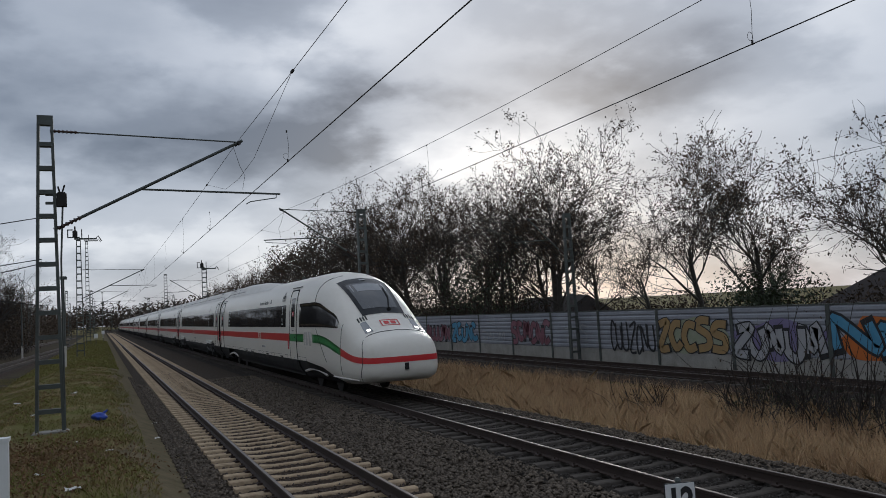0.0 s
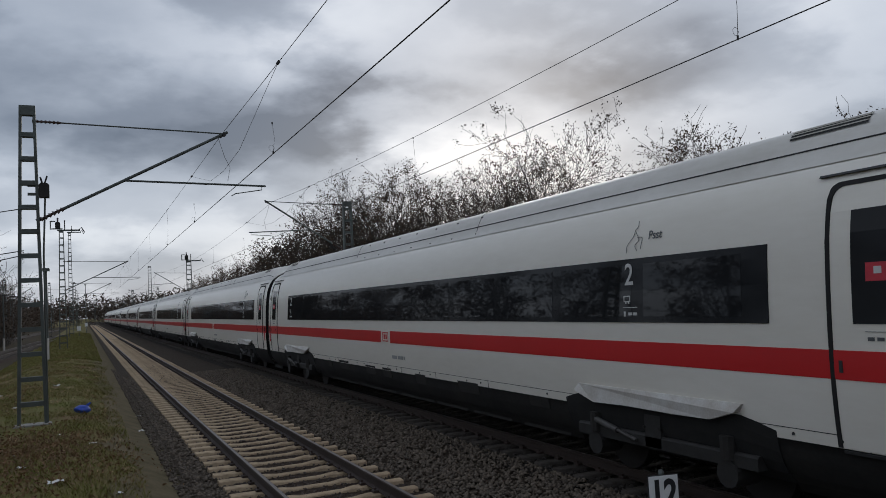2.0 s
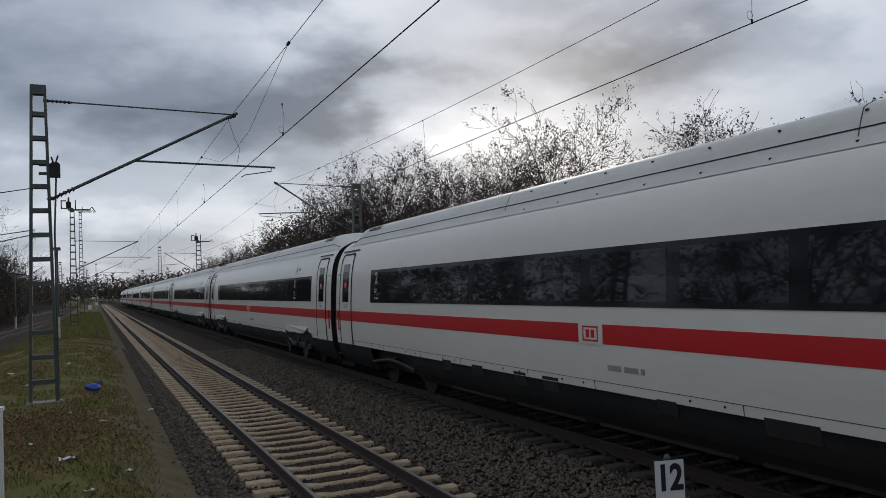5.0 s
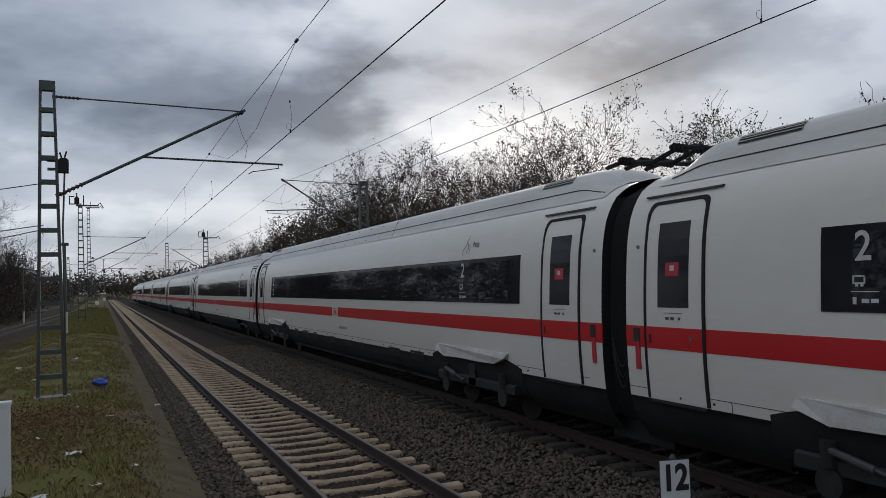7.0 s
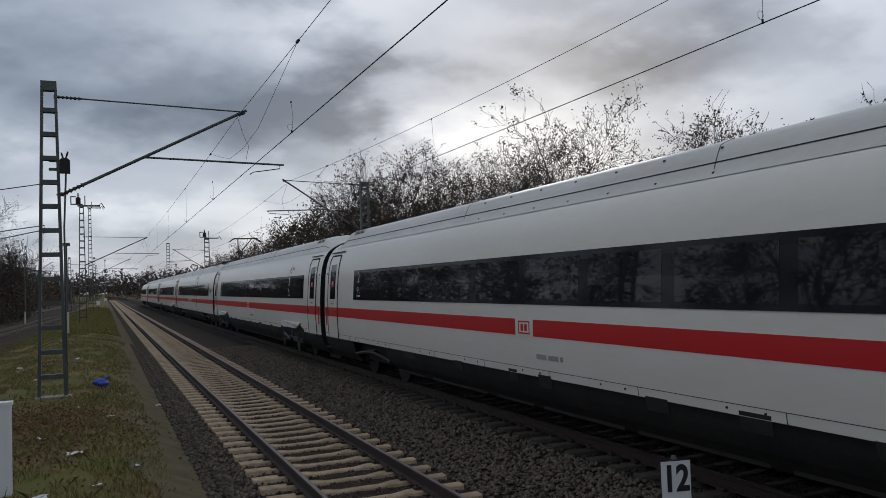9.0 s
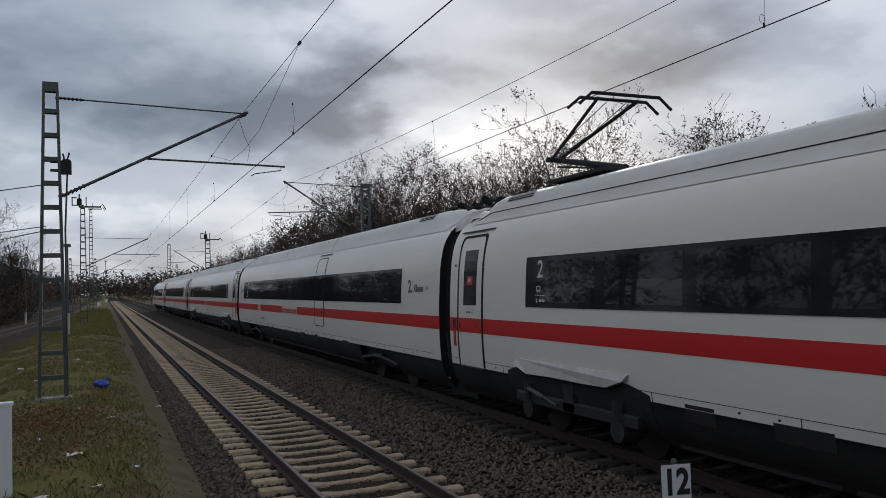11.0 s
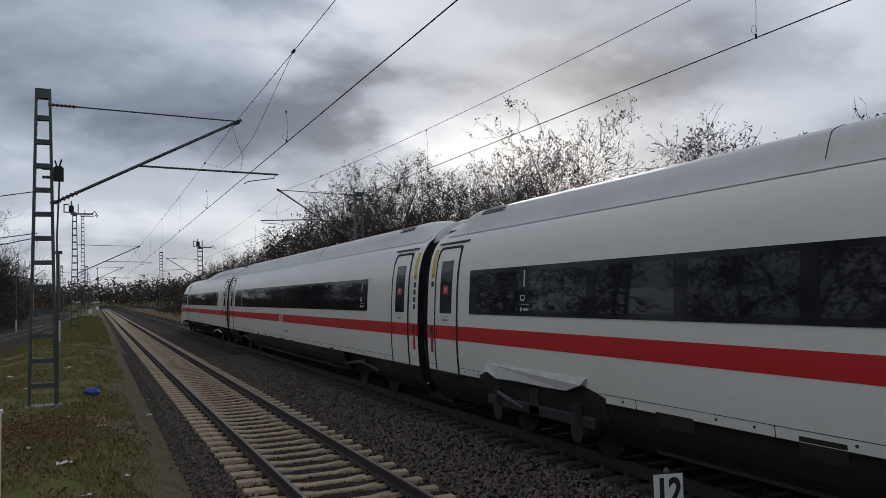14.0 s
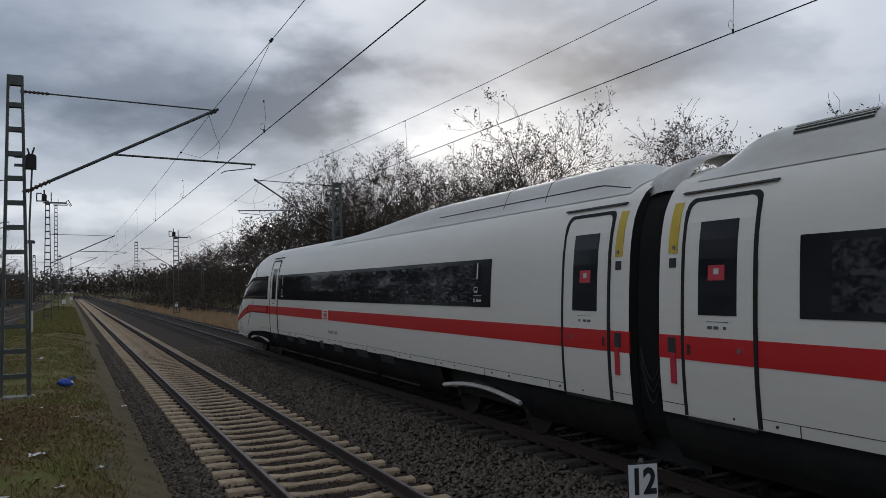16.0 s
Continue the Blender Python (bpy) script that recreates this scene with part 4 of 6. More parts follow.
        part("cab_joint", Geo().path([(s * (nose_x(2.2 + 0.1 * math.sin(i), 0.7 + 1.7 * i / 10) + 0.003), 2.2, 0.7 + 1.7 * i / 10) for i in range(11)], 0.010, 4).mesh("cab_joint", M_SEAM), car)
        # side window of the cab: tapering to a slanted front
        lo = lambda y: 2.22 + max(0.0, (4.2 - y)) * -0.02
        hi = lambda y: curve([(2.5, 2.35), (2.9, 2.62), (4.6, 3.04), (5.2, 3.09), (9, 3.09)], y)
        part("cab_side_window", skin(2.55, 7.5, lo, hi, nose_x, 0.012, s, 20, 6).mesh("cab_side_window", M_GLASS, True), car, "dark cab side window with a pointed front")
        # the stripe sinks towards the tip
        z0 = lambda y: smooth_curve([(0.0, 1.13), (0.4, 1.13), (1.2, 1.17), (2.4, 1.36), (3.6, 1.57), (4.6, 1.66), (5.2, 1.67), (9, 1.67)], y)
        z1 = lambda y: smooth_curve([(0.0, 1.30), (0.4, 1.30), (1.2, 1.36), (2.4, 1.60), (3.6, 1.85), (4.6, 1.95), (5.2, 1.96), (9, 1.96)], y)
        front = 2.2 if digit == "2" else 0.9
        sq = [(0.05 + (front - 0.05) * (i / 24) ** 2) for i in range(25)]
        rows = [[(s * (nose_x(y, z0(y) + (z1(y) - z0(y)) * j / 4) + 0.006), y - 0.006, z0(y) + (z1(y) - z0(y)) * j / 4) for j in range(5)] for y in sq]
        rows = rows[1:]
        part("stripe", Geo().grid(rows).mesh("stripe", M_RED, True), car, "red stripe round the nose")
        if digit == "2":
            for a, b in ((2.2, 5.5), (6.85, 7.9)):
                part("green_stripe", skin(a, b, z0, z1, nose_x, 0.006, s, 12, 3).mesh("green_stripe", M_GREEN, True), car, "green stripe on the driving end")
            part("grab_rail", skin(9.34, 9.43, 1.34, 1.70, plain, 0.02, s, 1, 3).mesh("grab_rail", M_STICKER), car, "red hand grip")
            part("red_stripe_link", skin(9.14, 9.22, 1.67, 1.96, plain, 0.006, s, 1, 2).mesh("red_stripe_link", M_RED), car)
        else:
            part("red_stripe_link", skin(0.9, 4.02, z0, z1, nose_x, 0.006, s, 12, 3).mesh("red_stripe_link", M_RED, True), car)
            part("red_stripe_link", skin(4.0, 7.7, z0, z1, nose_x, 0.006, s, 8, 3).mesh("red_stripe_link", M_RED, True), car)
        # pale lower sill of the nose
        part("nose_sill", Geo().path([(s * (nose_x(y, 0.62) + 0.02), y, 0.62 - 0.0 * y) for y in [0.9 + 0.3 * i for i in range(9)]], 0.028, 5).mesh("nose_sill", M_BEAM), car)
        part("skirt", skin(2.6, NOSE, lambda y: smooth_curve(NOSE_LOW, y) - 0.02, lambda y: curve([(2.6, 0.46), (3.4, 0.66), (4.4, 0.86), (NOSE, 0.98)], y), nose_x, 0.004, s, 24, 3).mesh("skirt", M_SKIRT, True), car, "dark grey lower skirt")
        # the product mark as plain grey bars
        if digit == "2":
            g = Geo()
            for a, b, c, d in ((6.62, 6.72, 1.56, 2.05), (6.20, 6.50, 1.56, 2.05), (5.74, 6.04, 1.56, 2.05)):
                q = skin(a, b, c, d, nose_x, 0.008, s, 1, 1)
                g.add(q.v, q.f)
            part("product_mark", g.mesh("product_mark", M_BEAM), car, "three grey block signs")
    # coupling hatch in the bumper
    fr = [[(x, min(0.3, next((q for q in [0.002 * k for k in range(150)] if nose_x(q, z) >= abs(x) + 0.001 and smooth_curve(NOSE_LOW, q) < z < smooth_curve(NOSE_TOP, q)), 0.3)) - 0.008, z) for z in (1.13, 1.17, 1.21, 1.255, 1.30)] for x in [-0.8 + 1.6 * i / 32 for i in range(33)]]
    part("stripe", Geo().grid(fr).mesh("stripe", M_RED, True), car, "red stripe round the nose")
    part("coupler_hatch", Geo().box(-0.06, 0.06, -0.012, 0.06, 0.90, 1.10).mesh("coupler_hatch", M_RUBBERSHADE), car, "black opening in the bumper")


def build_pantograph(car, y):
    """A single-arm pantograph, raised to the wire; its knee points forward along the train."""
    p = part("pantograph", Geo().box(-0.6, 0.6, y - 0.9, y + 0.9, 4.48, 4.54).mesh("pantograph", M_UNDER), car, "raised dark pantograph")
    for x in (-0.45, 0.45):
        for d in (-0.7, 0.7):
            part("insulator", insulator(Geo(), (x, y + d, 4.36), (x, y + d, 4.50), 0.08, 3).mesh("insulator", M_INSUL), p)
    knee = Vector((0, y + 1.55, 5.05))
    part("lower_arm", Geo().tube((0, y - 0.7, 4.56), knee, 0.065, 0.05, 8).mesh("lower_arm", M_UNDER), p)
    for s in (-1, 1):
        part("upper_arm", Geo().tube(knee + Vector((s * 0.08, 0.05, 0)), (s * 0.42, y - 0.55, 5.78), 0.034, n=6).mesh("upper_arm", M_UNDER), p)
        part("stay_cable", Geo().path([knee + Vector((s * 0.04, 0, 0.05)), (s * 0.2, y + 0.5, 5.42), (s * 0.2, y - 0.5, 5.74)], 0.008, 4).mesh("stay_cable", M_CABLE), p)
    part("knee_joint", Geo().tube(knee + Vector((-0.2, 0, 0)), knee + Vector((0.2, 0, 0)), 0.055, n=8).mesh("knee_joint", M_UNDER), p)
    part("control_rod", Geo().tube((0.1, y - 0.4, 4.6), knee + Vector((0.1, 0.1, -0.12)), 0.02, n=6).mesh("control_rod", M_UNDER), p)
    for d in (-0.78, -0.42):
        part("contact_strip", Geo().path([(-0.95, y + d, 5.60), (-0.7, y + d, 5.80), (0.7, y + d, 5.80), (0.95, y + d, 5.60)], 0.03, 6).mesh("contact_strip", M_RUBBERSHADE), p)


# seconds, metres run by the train
TRAVEL = [(0, -156.40), (0.5, -144.07), (1, -132.26), (1.5, -120.70), (2, -109.05), (2.5, -97.74), (3, -87.27), (3.5, -76.22), (4, -65.0), (4.5, -53.89), (5, -43.06), (5.5, -32.34), (6, -21.72), (6.5, -11.21), (7, 0.02), (7.5, 10.57), (8, 20.66), (8.5, 30.74), (9, 40.95), (9.5, 50.86), (10, 60.68), (10.5, 70.40), (11, 80.04), (11.5, 89.74), (12, 99.15), (12.5, 108.43), (13, 118.0), (13.5, 127.47), (14, 136.69), (14.5, 145.53), (15, 155.16), (15.5, 164.26), (16, 173.82)]


def run(t):
    return curve(TRAVEL, t)


def rail_pose(y, back=0.0):
    """A carriage whose front end is at y, set on the rails of its track."""
    a, b = on(TRAIN, y), on(TRAIN, y + LONG)
    m = Matrix.Translation(a) @ pose(0, 0, 0, 0, 0, math.degrees(math.atan2(-(b.x - a.x), b.y - a.y)))
    if back:
        # the rear driving end: turned round, its tip last
        m = Matrix.Translation(on(TRAIN, y + back)) @ pose(0, 0, 0, 0, 0, 180 + math.degrees(math.atan2(-(b.x - a.x), b.y - a.y)))
    return m


def front_of(k, t):
    """Where the front end of carriage k (1 to 12) is at time t."""
    gap = 9.49 + PITCH * (k - 6) - run(t)
    return gap + 0.30 if k > 1 else gap + PITCH - 0.30 - (NOSE_LONG)


POWERED = (2, 3, 5, 6, 8, 10)
CARS = {}


def build_train():
    CARS[1] = build_carriage("leading_driving_car", "white streamlined leading driving car with red and green stripe", False, "2", band=(9.85, 25.3), nose=True)
    # a bicycle sign over the windows of the leading car
    g = Geo()
    y0, z0 = 10.35, 3.36
    spot = lambda a, b: (-(shell_x(z0 + b) + 0.012), y0 - a, z0 + b)
    for c in (-0.17, 0.17):
        g.path([spot(c + 0.11 * math.cos(k * 0.5236), 0.11 * math.sin(k * 0.5236)) for k in range(13)], 0.008, 4)
    g.path([spot(-0.17, 0), spot(-0.09, 0.17), spot(0.12, 0.17), spot(0.0, 0.0), spot(-0.17, 0)], 0.007, 4).path([spot(0.0, 0.0), spot(-0.1, 0.22)], 0.007, 4).path([spot(0.17, 0), spot(0.10, 0.24), spot(0.16, 0.25)], 0.007, 4)
    part("bicycle_sign", g.mesh("bicycle_sign", M_GREYLET), CARS[1], "grey bicycle pictogram")
    part("lettering", letters("Nordrhein-Westfalen", 0.24, M_GREYLET, 0.98), CARS[1], "line of small grey writing", side_pose(14.65, 3.29, 0.012))
    part("crest", skin(13.0, 13.16, 3.22, 3.40, plain, 0.009, -1, 1, 1).mesh("crest", M_GREYLET), CARS[1], "small grey crest")
    for k in range(2, 12):
        if k == 9:
            car = build_carriage("restaurant_car", "white restaurant car with dark window band and service door", False, "", (False, False), (2.43, 26.45), service=(9.94, 11.12), hood=True)
            part("lettering", letters("Bordrestaurant", 0.36, M_RED, 1.22), car, "red lettering", side_pose(15.39, 1.80, 0.012))
            part("lettering", letters("2.", 0.42, M_GREYLET, 1.0, 0.025), car, "grey lettering", side_pose(1.78, 2.62, 0.012))
            part("lettering", letters("Klasse", 0.24, M_GREYLET, 1.0, 0.02), car, "grey lettering", side_pose(1.24, 2.58, 0.012))
            part("arrow", letters(">", 0.2, M_GREYLET), car, "", side_pose(0.72, 2.58, 0.012))
            part("lettering", letters("1.", 0.42, M_GREYLET, 1.0, 0.025), car, "grey lettering", side_pose(27.22, 2.68, 0.012))
            part("lettering", letters("Klasse", 0.20, M_GREYLET, 0.75, 0.02), car, "grey lettering", side_pose(26.80, 2.64, 0.012))
            part("arrow", letters("<", 0.2, M_GREYLET), car, "", side_pose(27.50, 2.62, 0.012))
            build_class_mark(car, 25.2, "1")
        else:
            car = build_carriage("passenger_car", ("white powered passenger car" if k in POWERED else "white passenger car") + (" of first class" if k > 9 else "") + " with red stripe", k in POWERED,
                                 "1" if k > 9 else "2", band=(3.7, LONG - 2.15) if k > 9 else (2.5, 24.85), yellow=(k > 9, k > 9), cables=k in (5, 6, 8), hood=k in (8, 10, 11), group="carriages of the train")
            if k < 9:
                part("quiet_lettering", letters("Psst", 0.17, M_GREYLET), car, "", side_pose(4.4, 3.38, 0.012))
                at = lambda a, b: (-(shell_x(3.18 + 0.75 * b) + 0.010), 4.98 - 0.75 * a, 3.18 + 0.75 * b)
                g = Geo().path([at(*q) for q in bent([(0.0, 0.0), (0.02, 0.14), (0.16, 0.28), (0.20, 0.40), (0.26, 0.46), (0.24, 0.56)])], 0.004, 4)
                g.path([at(*q) for q in bent([(0.22, 0.36), (0.33, 0.22), (0.24, 0.12), (0.30, 0.02)])], 0.004, 4).path([at(*q) for q in bent([(0.28, 0.26), (0.42, 0.24), (0.40, 0.04)])], 0.004, 4)
                part("quiet_sign", g.mesh("quiet_sign", M_GREYLET), car, "thin grey line pictogram")
            if k == 8:
                build_pantograph(car, 24.4)
        CARS[k] = car
    CARS[12] = build_carriage("rear_driving_car", "white streamlined rear driving car with red stripe", False, "1", band=(9.2, 25.0), yellow=(False, True), nose=True, face=1)


def motions():
    """All that moves: the twelve carriages roll by."""
    times = [0.5 * i for i in range(33)]
    for k, car in CARS.items():
        walk(car, [(t, rail_pose(front_of(k, t), NOSE_LONG if k == 12 else 0.0)) for t in times])


build_train()


# ---------------------------------------------------------------- overhead line
def ladder_mast(x, y, z, h, w0, w1, label, depth=0.16, rung=0.55):
    """A mast of two steel channels joined by cross plates, wider at the foot."""
    mast = tagged(new("catenary_mast"), label, "mast", "masts of the overhead line")
    mast.matrix_basis = Matrix.Translation(on(x, y, z))
    for s in (-1, 1):
        a, b = s * w0 / 2, s * w1 / 2
        vs = [(a - 0.035, -depth / 2, 0), (a + 0.035, -depth / 2, 0), (a + 0.035, depth / 2, 0), (a - 0.035, depth / 2, 0), (b - 0.03, -depth / 2, h), (b + 0.03, -depth / 2, h), (b + 0.03, depth / 2, h), (b - 0.03, depth / 2, h)]
        part("leg", mesh("leg", vs, [(0, 3, 2, 1), (4, 5, 6, 7), (0, 1, 5, 4), (1, 2, 6, 5), (2, 3, 7, 6), (3, 0, 4, 7)], M_GALV), mast)
    k = 0
    plate = None
    while 0.5 + k * rung < h - 0.25:
        q = 0.5 + k * rung
        w = w0 + (w1 - w0) * q / h
        if y < 40:
            part("cross_plate", Geo().box(-w / 2, w / 2, -depth / 2 - 0.008, depth / 2 + 0.008, q - 0.05, q + 0.05).mesh("cross_plate", M_GALV), mast)
        else:
            plate = (plate or Geo()).box(-w / 2, w / 2, -depth / 2 - 0.008, depth / 2 + 0.008, q - 0.05, q + 0.05)
        k += 1
    if plate:
        tagged(part("lattice", plate.mesh("lattice", M_GALV), mast), kind="stuff")
    part("head_plate", Geo().box(-w1 / 2 - 0.03, w1 / 2 + 0.03, -depth / 2 - 0.01, depth / 2 + 0.01, h - 0.22, h).mesh("head_plate", M_GALV), mast)
    part("foot", Geo().chamfered(-w0 / 2 - 0.12, w0 / 2 + 0.12, -0.22, 0.22, -0.45, 0.06, 0.04).mesh("foot", M_PLINTH), mast)
    return mast


def cantilever(mast_x, y, tip_x, z_low, z_tip, z_reg, reg_x, wire_x, wire_z, z_tie=None):
    """The arm that holds the wires: a raised tube, a tie above it, a level registration tube and a steady arm."""
    arm = tagged(new("cantilever_arm"), "galvanised steel cantilever arm with brown insulators", "cantilever", "arms of the overhead line")
    arm.matrix_basis = Matrix.Translation(on(mast_x, y, 0))
    s = 1 if tip_x > mast_x else -1
    L = lambda x, z: Vector((x - mast_x, 0, z))
    z_tie = z_tip + 0.11 if z_tie is None else z_tie
    low, tip = L(mast_x + s * 0.15, z_low), L(tip_x, z_tip)
    part("raised_tube", Geo().tube(low.lerp(tip, 0.12), tip.lerp(low, -0.02), 0.036, n=8).mesh("raised_tube", M_GALV), arm)
    part("insulator", insulator(Geo(), low, low.lerp(tip, 0.14), 0.06).mesh("insulator", M_INSUL), arm)
    a = L(mast_x + s * 0.1, z_tie)
    part("tie_rod", Geo().tube(a.lerp(tip, 0.12), tip, 0.017, n=6).mesh("tie_rod", M_GALV), arm)
    part("insulator", insulator(Geo(), a, a.lerp(tip, 0.14), 0.045).mesh("insulator", M_INSUL), arm)
    f = (z_reg - z_low) / (z_tip - z_low)
    r0 = low.lerp(tip, f)
    r1 = L(reg_x, z_reg - 0.09)
    part("registration_tube", Geo().tube(r0, r1, 0.024, n=6).mesh("registration_tube", M_GALV), arm)
    e = r1.lerp(r0, 0.03)
    part("steady_arm", Geo().path([e, e + Vector((0, 0, -0.10)), L(wire_x + (0.1 if s > 0 else -0.1), wire_z + 0.06), L(wire_x, wire_z)], 0.013, 5).mesh("steady_arm", M_GALV), arm)
    part("clamp", Geo().tube(tip + Vector((0, -0.06, -0.02)), tip + Vector((0, 0.06, -0.02)), 0.05, n=8).tube(tip + Vector((-0.1 * s, 0, -0.1)), tip, 0.03, n=6).mesh("clamp", M_CABLE), arm)
    part("hanger", Geo().path([L(tip_x - s * 0.15, z_tip - 0.1), L(tip_x, z_tip - 0.6), L(tip_x + s * 0.12, z_tip - 0.85), L(tip_x + s * 0.05, z_reg + 0.02)], 0.006, 4).mesh("hanger", M_CABLE), arm)
    return arm


def contact_line(name, supports, wire_z, support_z, sag, x_of, label):
    """Contact wire, catenary wire above it, droppers and stitch wires, strung from support to support."""
    line = tagged(new(name), label, "overhead wire", "wires of the overhead line")
    for a, b in zip(supports, supports[1:]):
        n = 10
        part("contact_wire", Geo().path([on(x_of(a + (b - a) * i / n), a + (b - a) * i / n, wire_z) for i in range(n + 1)], 0.0085 if a < 80 else 0.013, 5).mesh("contact_wire", M_CABLE), line)
        top = lambda y: support_z - sag * 4 * ((y - a) / (b - a)) * (1 - (y - a) / (b - a))
        part("catenary_wire", Geo().path([on(x_of(a + (b - a) * i / 16), a + (b - a) * i / 16, top(a + (b - a) * i / 16)) for i in range(17)], 0.0062 if a < 80 else 0.011, 5).mesh("catenary_wire", M_CABLE), line)
        if a > 200:
            continue
        k = 0
        for f in (0.12, 0.30, 0.50, 0.70, 0.88):
            y = a + (b - a) * f
            x = x_of(y)
            lowest = top(y) if 0.2 < f < 0.8 else support_z - 1.0
            g = Geo().path([on(x, y, wire_z), on(x + 0.03, y, (wire_z + lowest) / 2), on(x, y, lowest)], 0.0035, 4)
            g.tube(on(x, y, wire_z - 0.01), on(x, y, wire_z + 0.05), 0.016, n=6).tube(on(x, y, lowest - 0.03), on(x, y, lowest + 0.01), 0.014, n=6)
            g.path([on(x - 0.03 + 0.05 * math.cos(q), y, wire_z + 0.10 + 0.06 * math.sin(q)) for q in [j * 0.9 for j in range(8)]], 0.003, 4)
            part("dropper", g.mesh("dropper", M_CABLE), line)
        span = 6.2
        for q, s in ((a, 1), (b, -1)):
            x = x_of(q)
            y1 = q + s * span
            part("stitch_wire", Geo().path([on(x_of(y1), y1, top(y1)), on(x, q + s * 2.2, support_z - 0.85), on(x, q, support_z - 0.95)], 0.0045, 4).mesh("stitch_wire", M_CABLE), line)
            part("wire_clamp", Geo().tube(on(x_of(y1), y1 - 0.06, top(y1)), on(x_of(y1), y1 + 0.06, top(y1)), 0.03, n=6).mesh("wire_clamp", M_CABLE), line)


NEAR_MASTS = [-26.4, 19.8, 68.4, 112.0, 158.0, 204.0, 250.0]
TRAIN_MASTS = [-20.0, 34.8, 95.4, 155.0, 212.0, 262.0]
FAR_MASTS = [-22.0, 32.2, 86.0, 140.0, 194.0]


def switch_head(x, y, z, box):
    """Switch gear and feeder insulators on a mast's head."""
    head = tagged(new("mast_switch"), "dark switch gear on the head of a mast", "switch", "switches of the overhead line")
    head.matrix_basis = Matrix.Translation(on(x, y, z))
    part("crossarm", Geo().box(-0.3, 1.35, -0.06, 0.06, -0.12, 0.0).mesh("crossarm", M_GALV), head)
    part("rod", Geo().tube((0.25, 0, 0), (0.25, 0, 0.75), 0.04, n=6).mesh("rod", M_CABLE), head)
    part("horn", Geo().path([(1.3, 0, 0), (1.45, 0, 0.18), (1.7, 0, -0.25)], 0.04, 5).mesh("horn", M_CABLE), head)
    if box:
        part("housing", Geo().chamfered(-0.42, -0.06, -0.16, 0.16, 0.1, 0.6, 0.08).mesh("housing", M_UNDER), head)
        part("bracket", Geo().box(-0.8, 0.1, -0.05, 0.05, 0.02, 0.10).box(-0.8, -0.72, -0.05, 0.05, 0.02, 0.7).box(-0.8, -0.4, -0.05, 0.05, 0.62, 0.70).mesh("bracket", M_GALV), head)
        part("insulator", insulator(Geo(), (-0.24, 0, 0.6), (-0.24, 0, 0.95), 0.09, 4).mesh("insulator", M_INSUL), head)


def build_line():
    for i, y in enumerate(NEAR_MASTS):
        x = -1.08 if y < 60 else -1.5
        z = lie(x)
        far = y > 60
        ladder_mast(x, y, z - 0.02, 7.22 if not far else (9.4 if y < 100 else 13.6 if y < 130 else 9.0), 0.54, 0.27, "grey-green steel ladder mast standing in the grass")
        cantilever(x, y, 3.28, 4.91, 7.09, 5.87, 4.27, NEAR + (0.12 if i % 2 else -0.1), 5.52, 7.21)
        if far and y < 130:
            switch_head(x, y, z + (9.4 if y < 100 else 13.6), y < 100)
    for y in TRAIN_MASTS:
        ladder_mast(11.25, y, lie(11.25) - 0.02, 8.0 if y < 60 else 9.3 if y < 120 else 12.2 if y < 180 else 9.6, 0.5 if y < 60 else 0.62, 0.34 if y < 60 else 0.5, "grey steel mast between the tracks", depth=0.24)
        cantilever(11.1, y, 7.5, 5.2, 7.45, 6.15, 6.7, 7.8, 5.84, 7.3)
        if 60 < y < 120:
            switch_head(11.25, y, lie(11.25) + 9.3, True)
    for y in FAR_MASTS:
        ladder_mast(20.85, y, lie(20.85) - 0.02, 7.2, 0.46, 0.3, "grey steel mast in front of the noise barrier", depth=0.2)
        cantilever(20.7, y, 18.7, 4.9, 6.6, 5.6, 17.9, 18.9, 5.4, 6.6)
    contact_line("overhead_wire_near", NEAR_MASTS, 5.52, 7.10, 0.14, lambda y: NEAR - 0.05, "dark catenary and contact wire over the near track")
    contact_line("overhead_wire_train", TRAIN_MASTS, 5.84, 7.45, 0.70, lambda y: 7.8, "dark catenary and contact wire over the train's track")
    contact_line("overhead_wire_far", FAR_MASTS, 5.4, 6.7, 0.5, lambda y: 18.9, "dark catenary and contact wire by the barrier")
    # equipment on the nearest mast
    box = tagged(new("mast_switch"), "dark switch gear clamped to the mast", "switch")
    box.matrix_basis = Matrix.Translation((-0.80, 19.8, 0))
    part("housing", Geo().chamfered(-0.07, 0.14, -0.1, 0.1, 5.45, 5.78, 0.04).mesh("housing", M_UNDER), box)
    part("bracket", Geo().box(-0.3, 0.1, -0.03, 0.03, 5.5, 5.56).box(-0.3, 0.1, -0.03, 0.03, 5.7, 5.75).mesh("bracket", M_GALV), box)
    part("horn", Geo().path([(0.05, 0, 5.78), (0.10, 0, 5.95)], 0.02, 5).path([(0.0, 0, 5.78), (-0.04, 0, 5.92)], 0.02, 5).mesh("horn", M_CABLE), box)
    part("conduit", Geo().path([(0.05, 0, 5.45), (0.0, 0, 4.2), (0.02, 0, 0.4)], 0.022, 5).mesh("conduit", M_GALV), box)
    # wires from the nearest mast over the siding
    g = tagged(new("side_wires"), "thin wires running off from the mast", "wire")
    for z0, z1, x1, y1 in ((5.2, 6.0, -14, 34), (4.25, 4.9, -12, 34), (4.15, 4.2, -12, 36), (3.2, 6.2, -12, 30)):
        part("wire", Geo().path([Vector((-1.2, 19.8, z0)).lerp(Vector((x1, y1, z1)), i / 8) - Vector((0, 0, 0.35 * math.sin(i / 8 * math.pi))) for i in range(9)], 0.012, 4).mesh("wire", M_CABLE), g)


build_line()


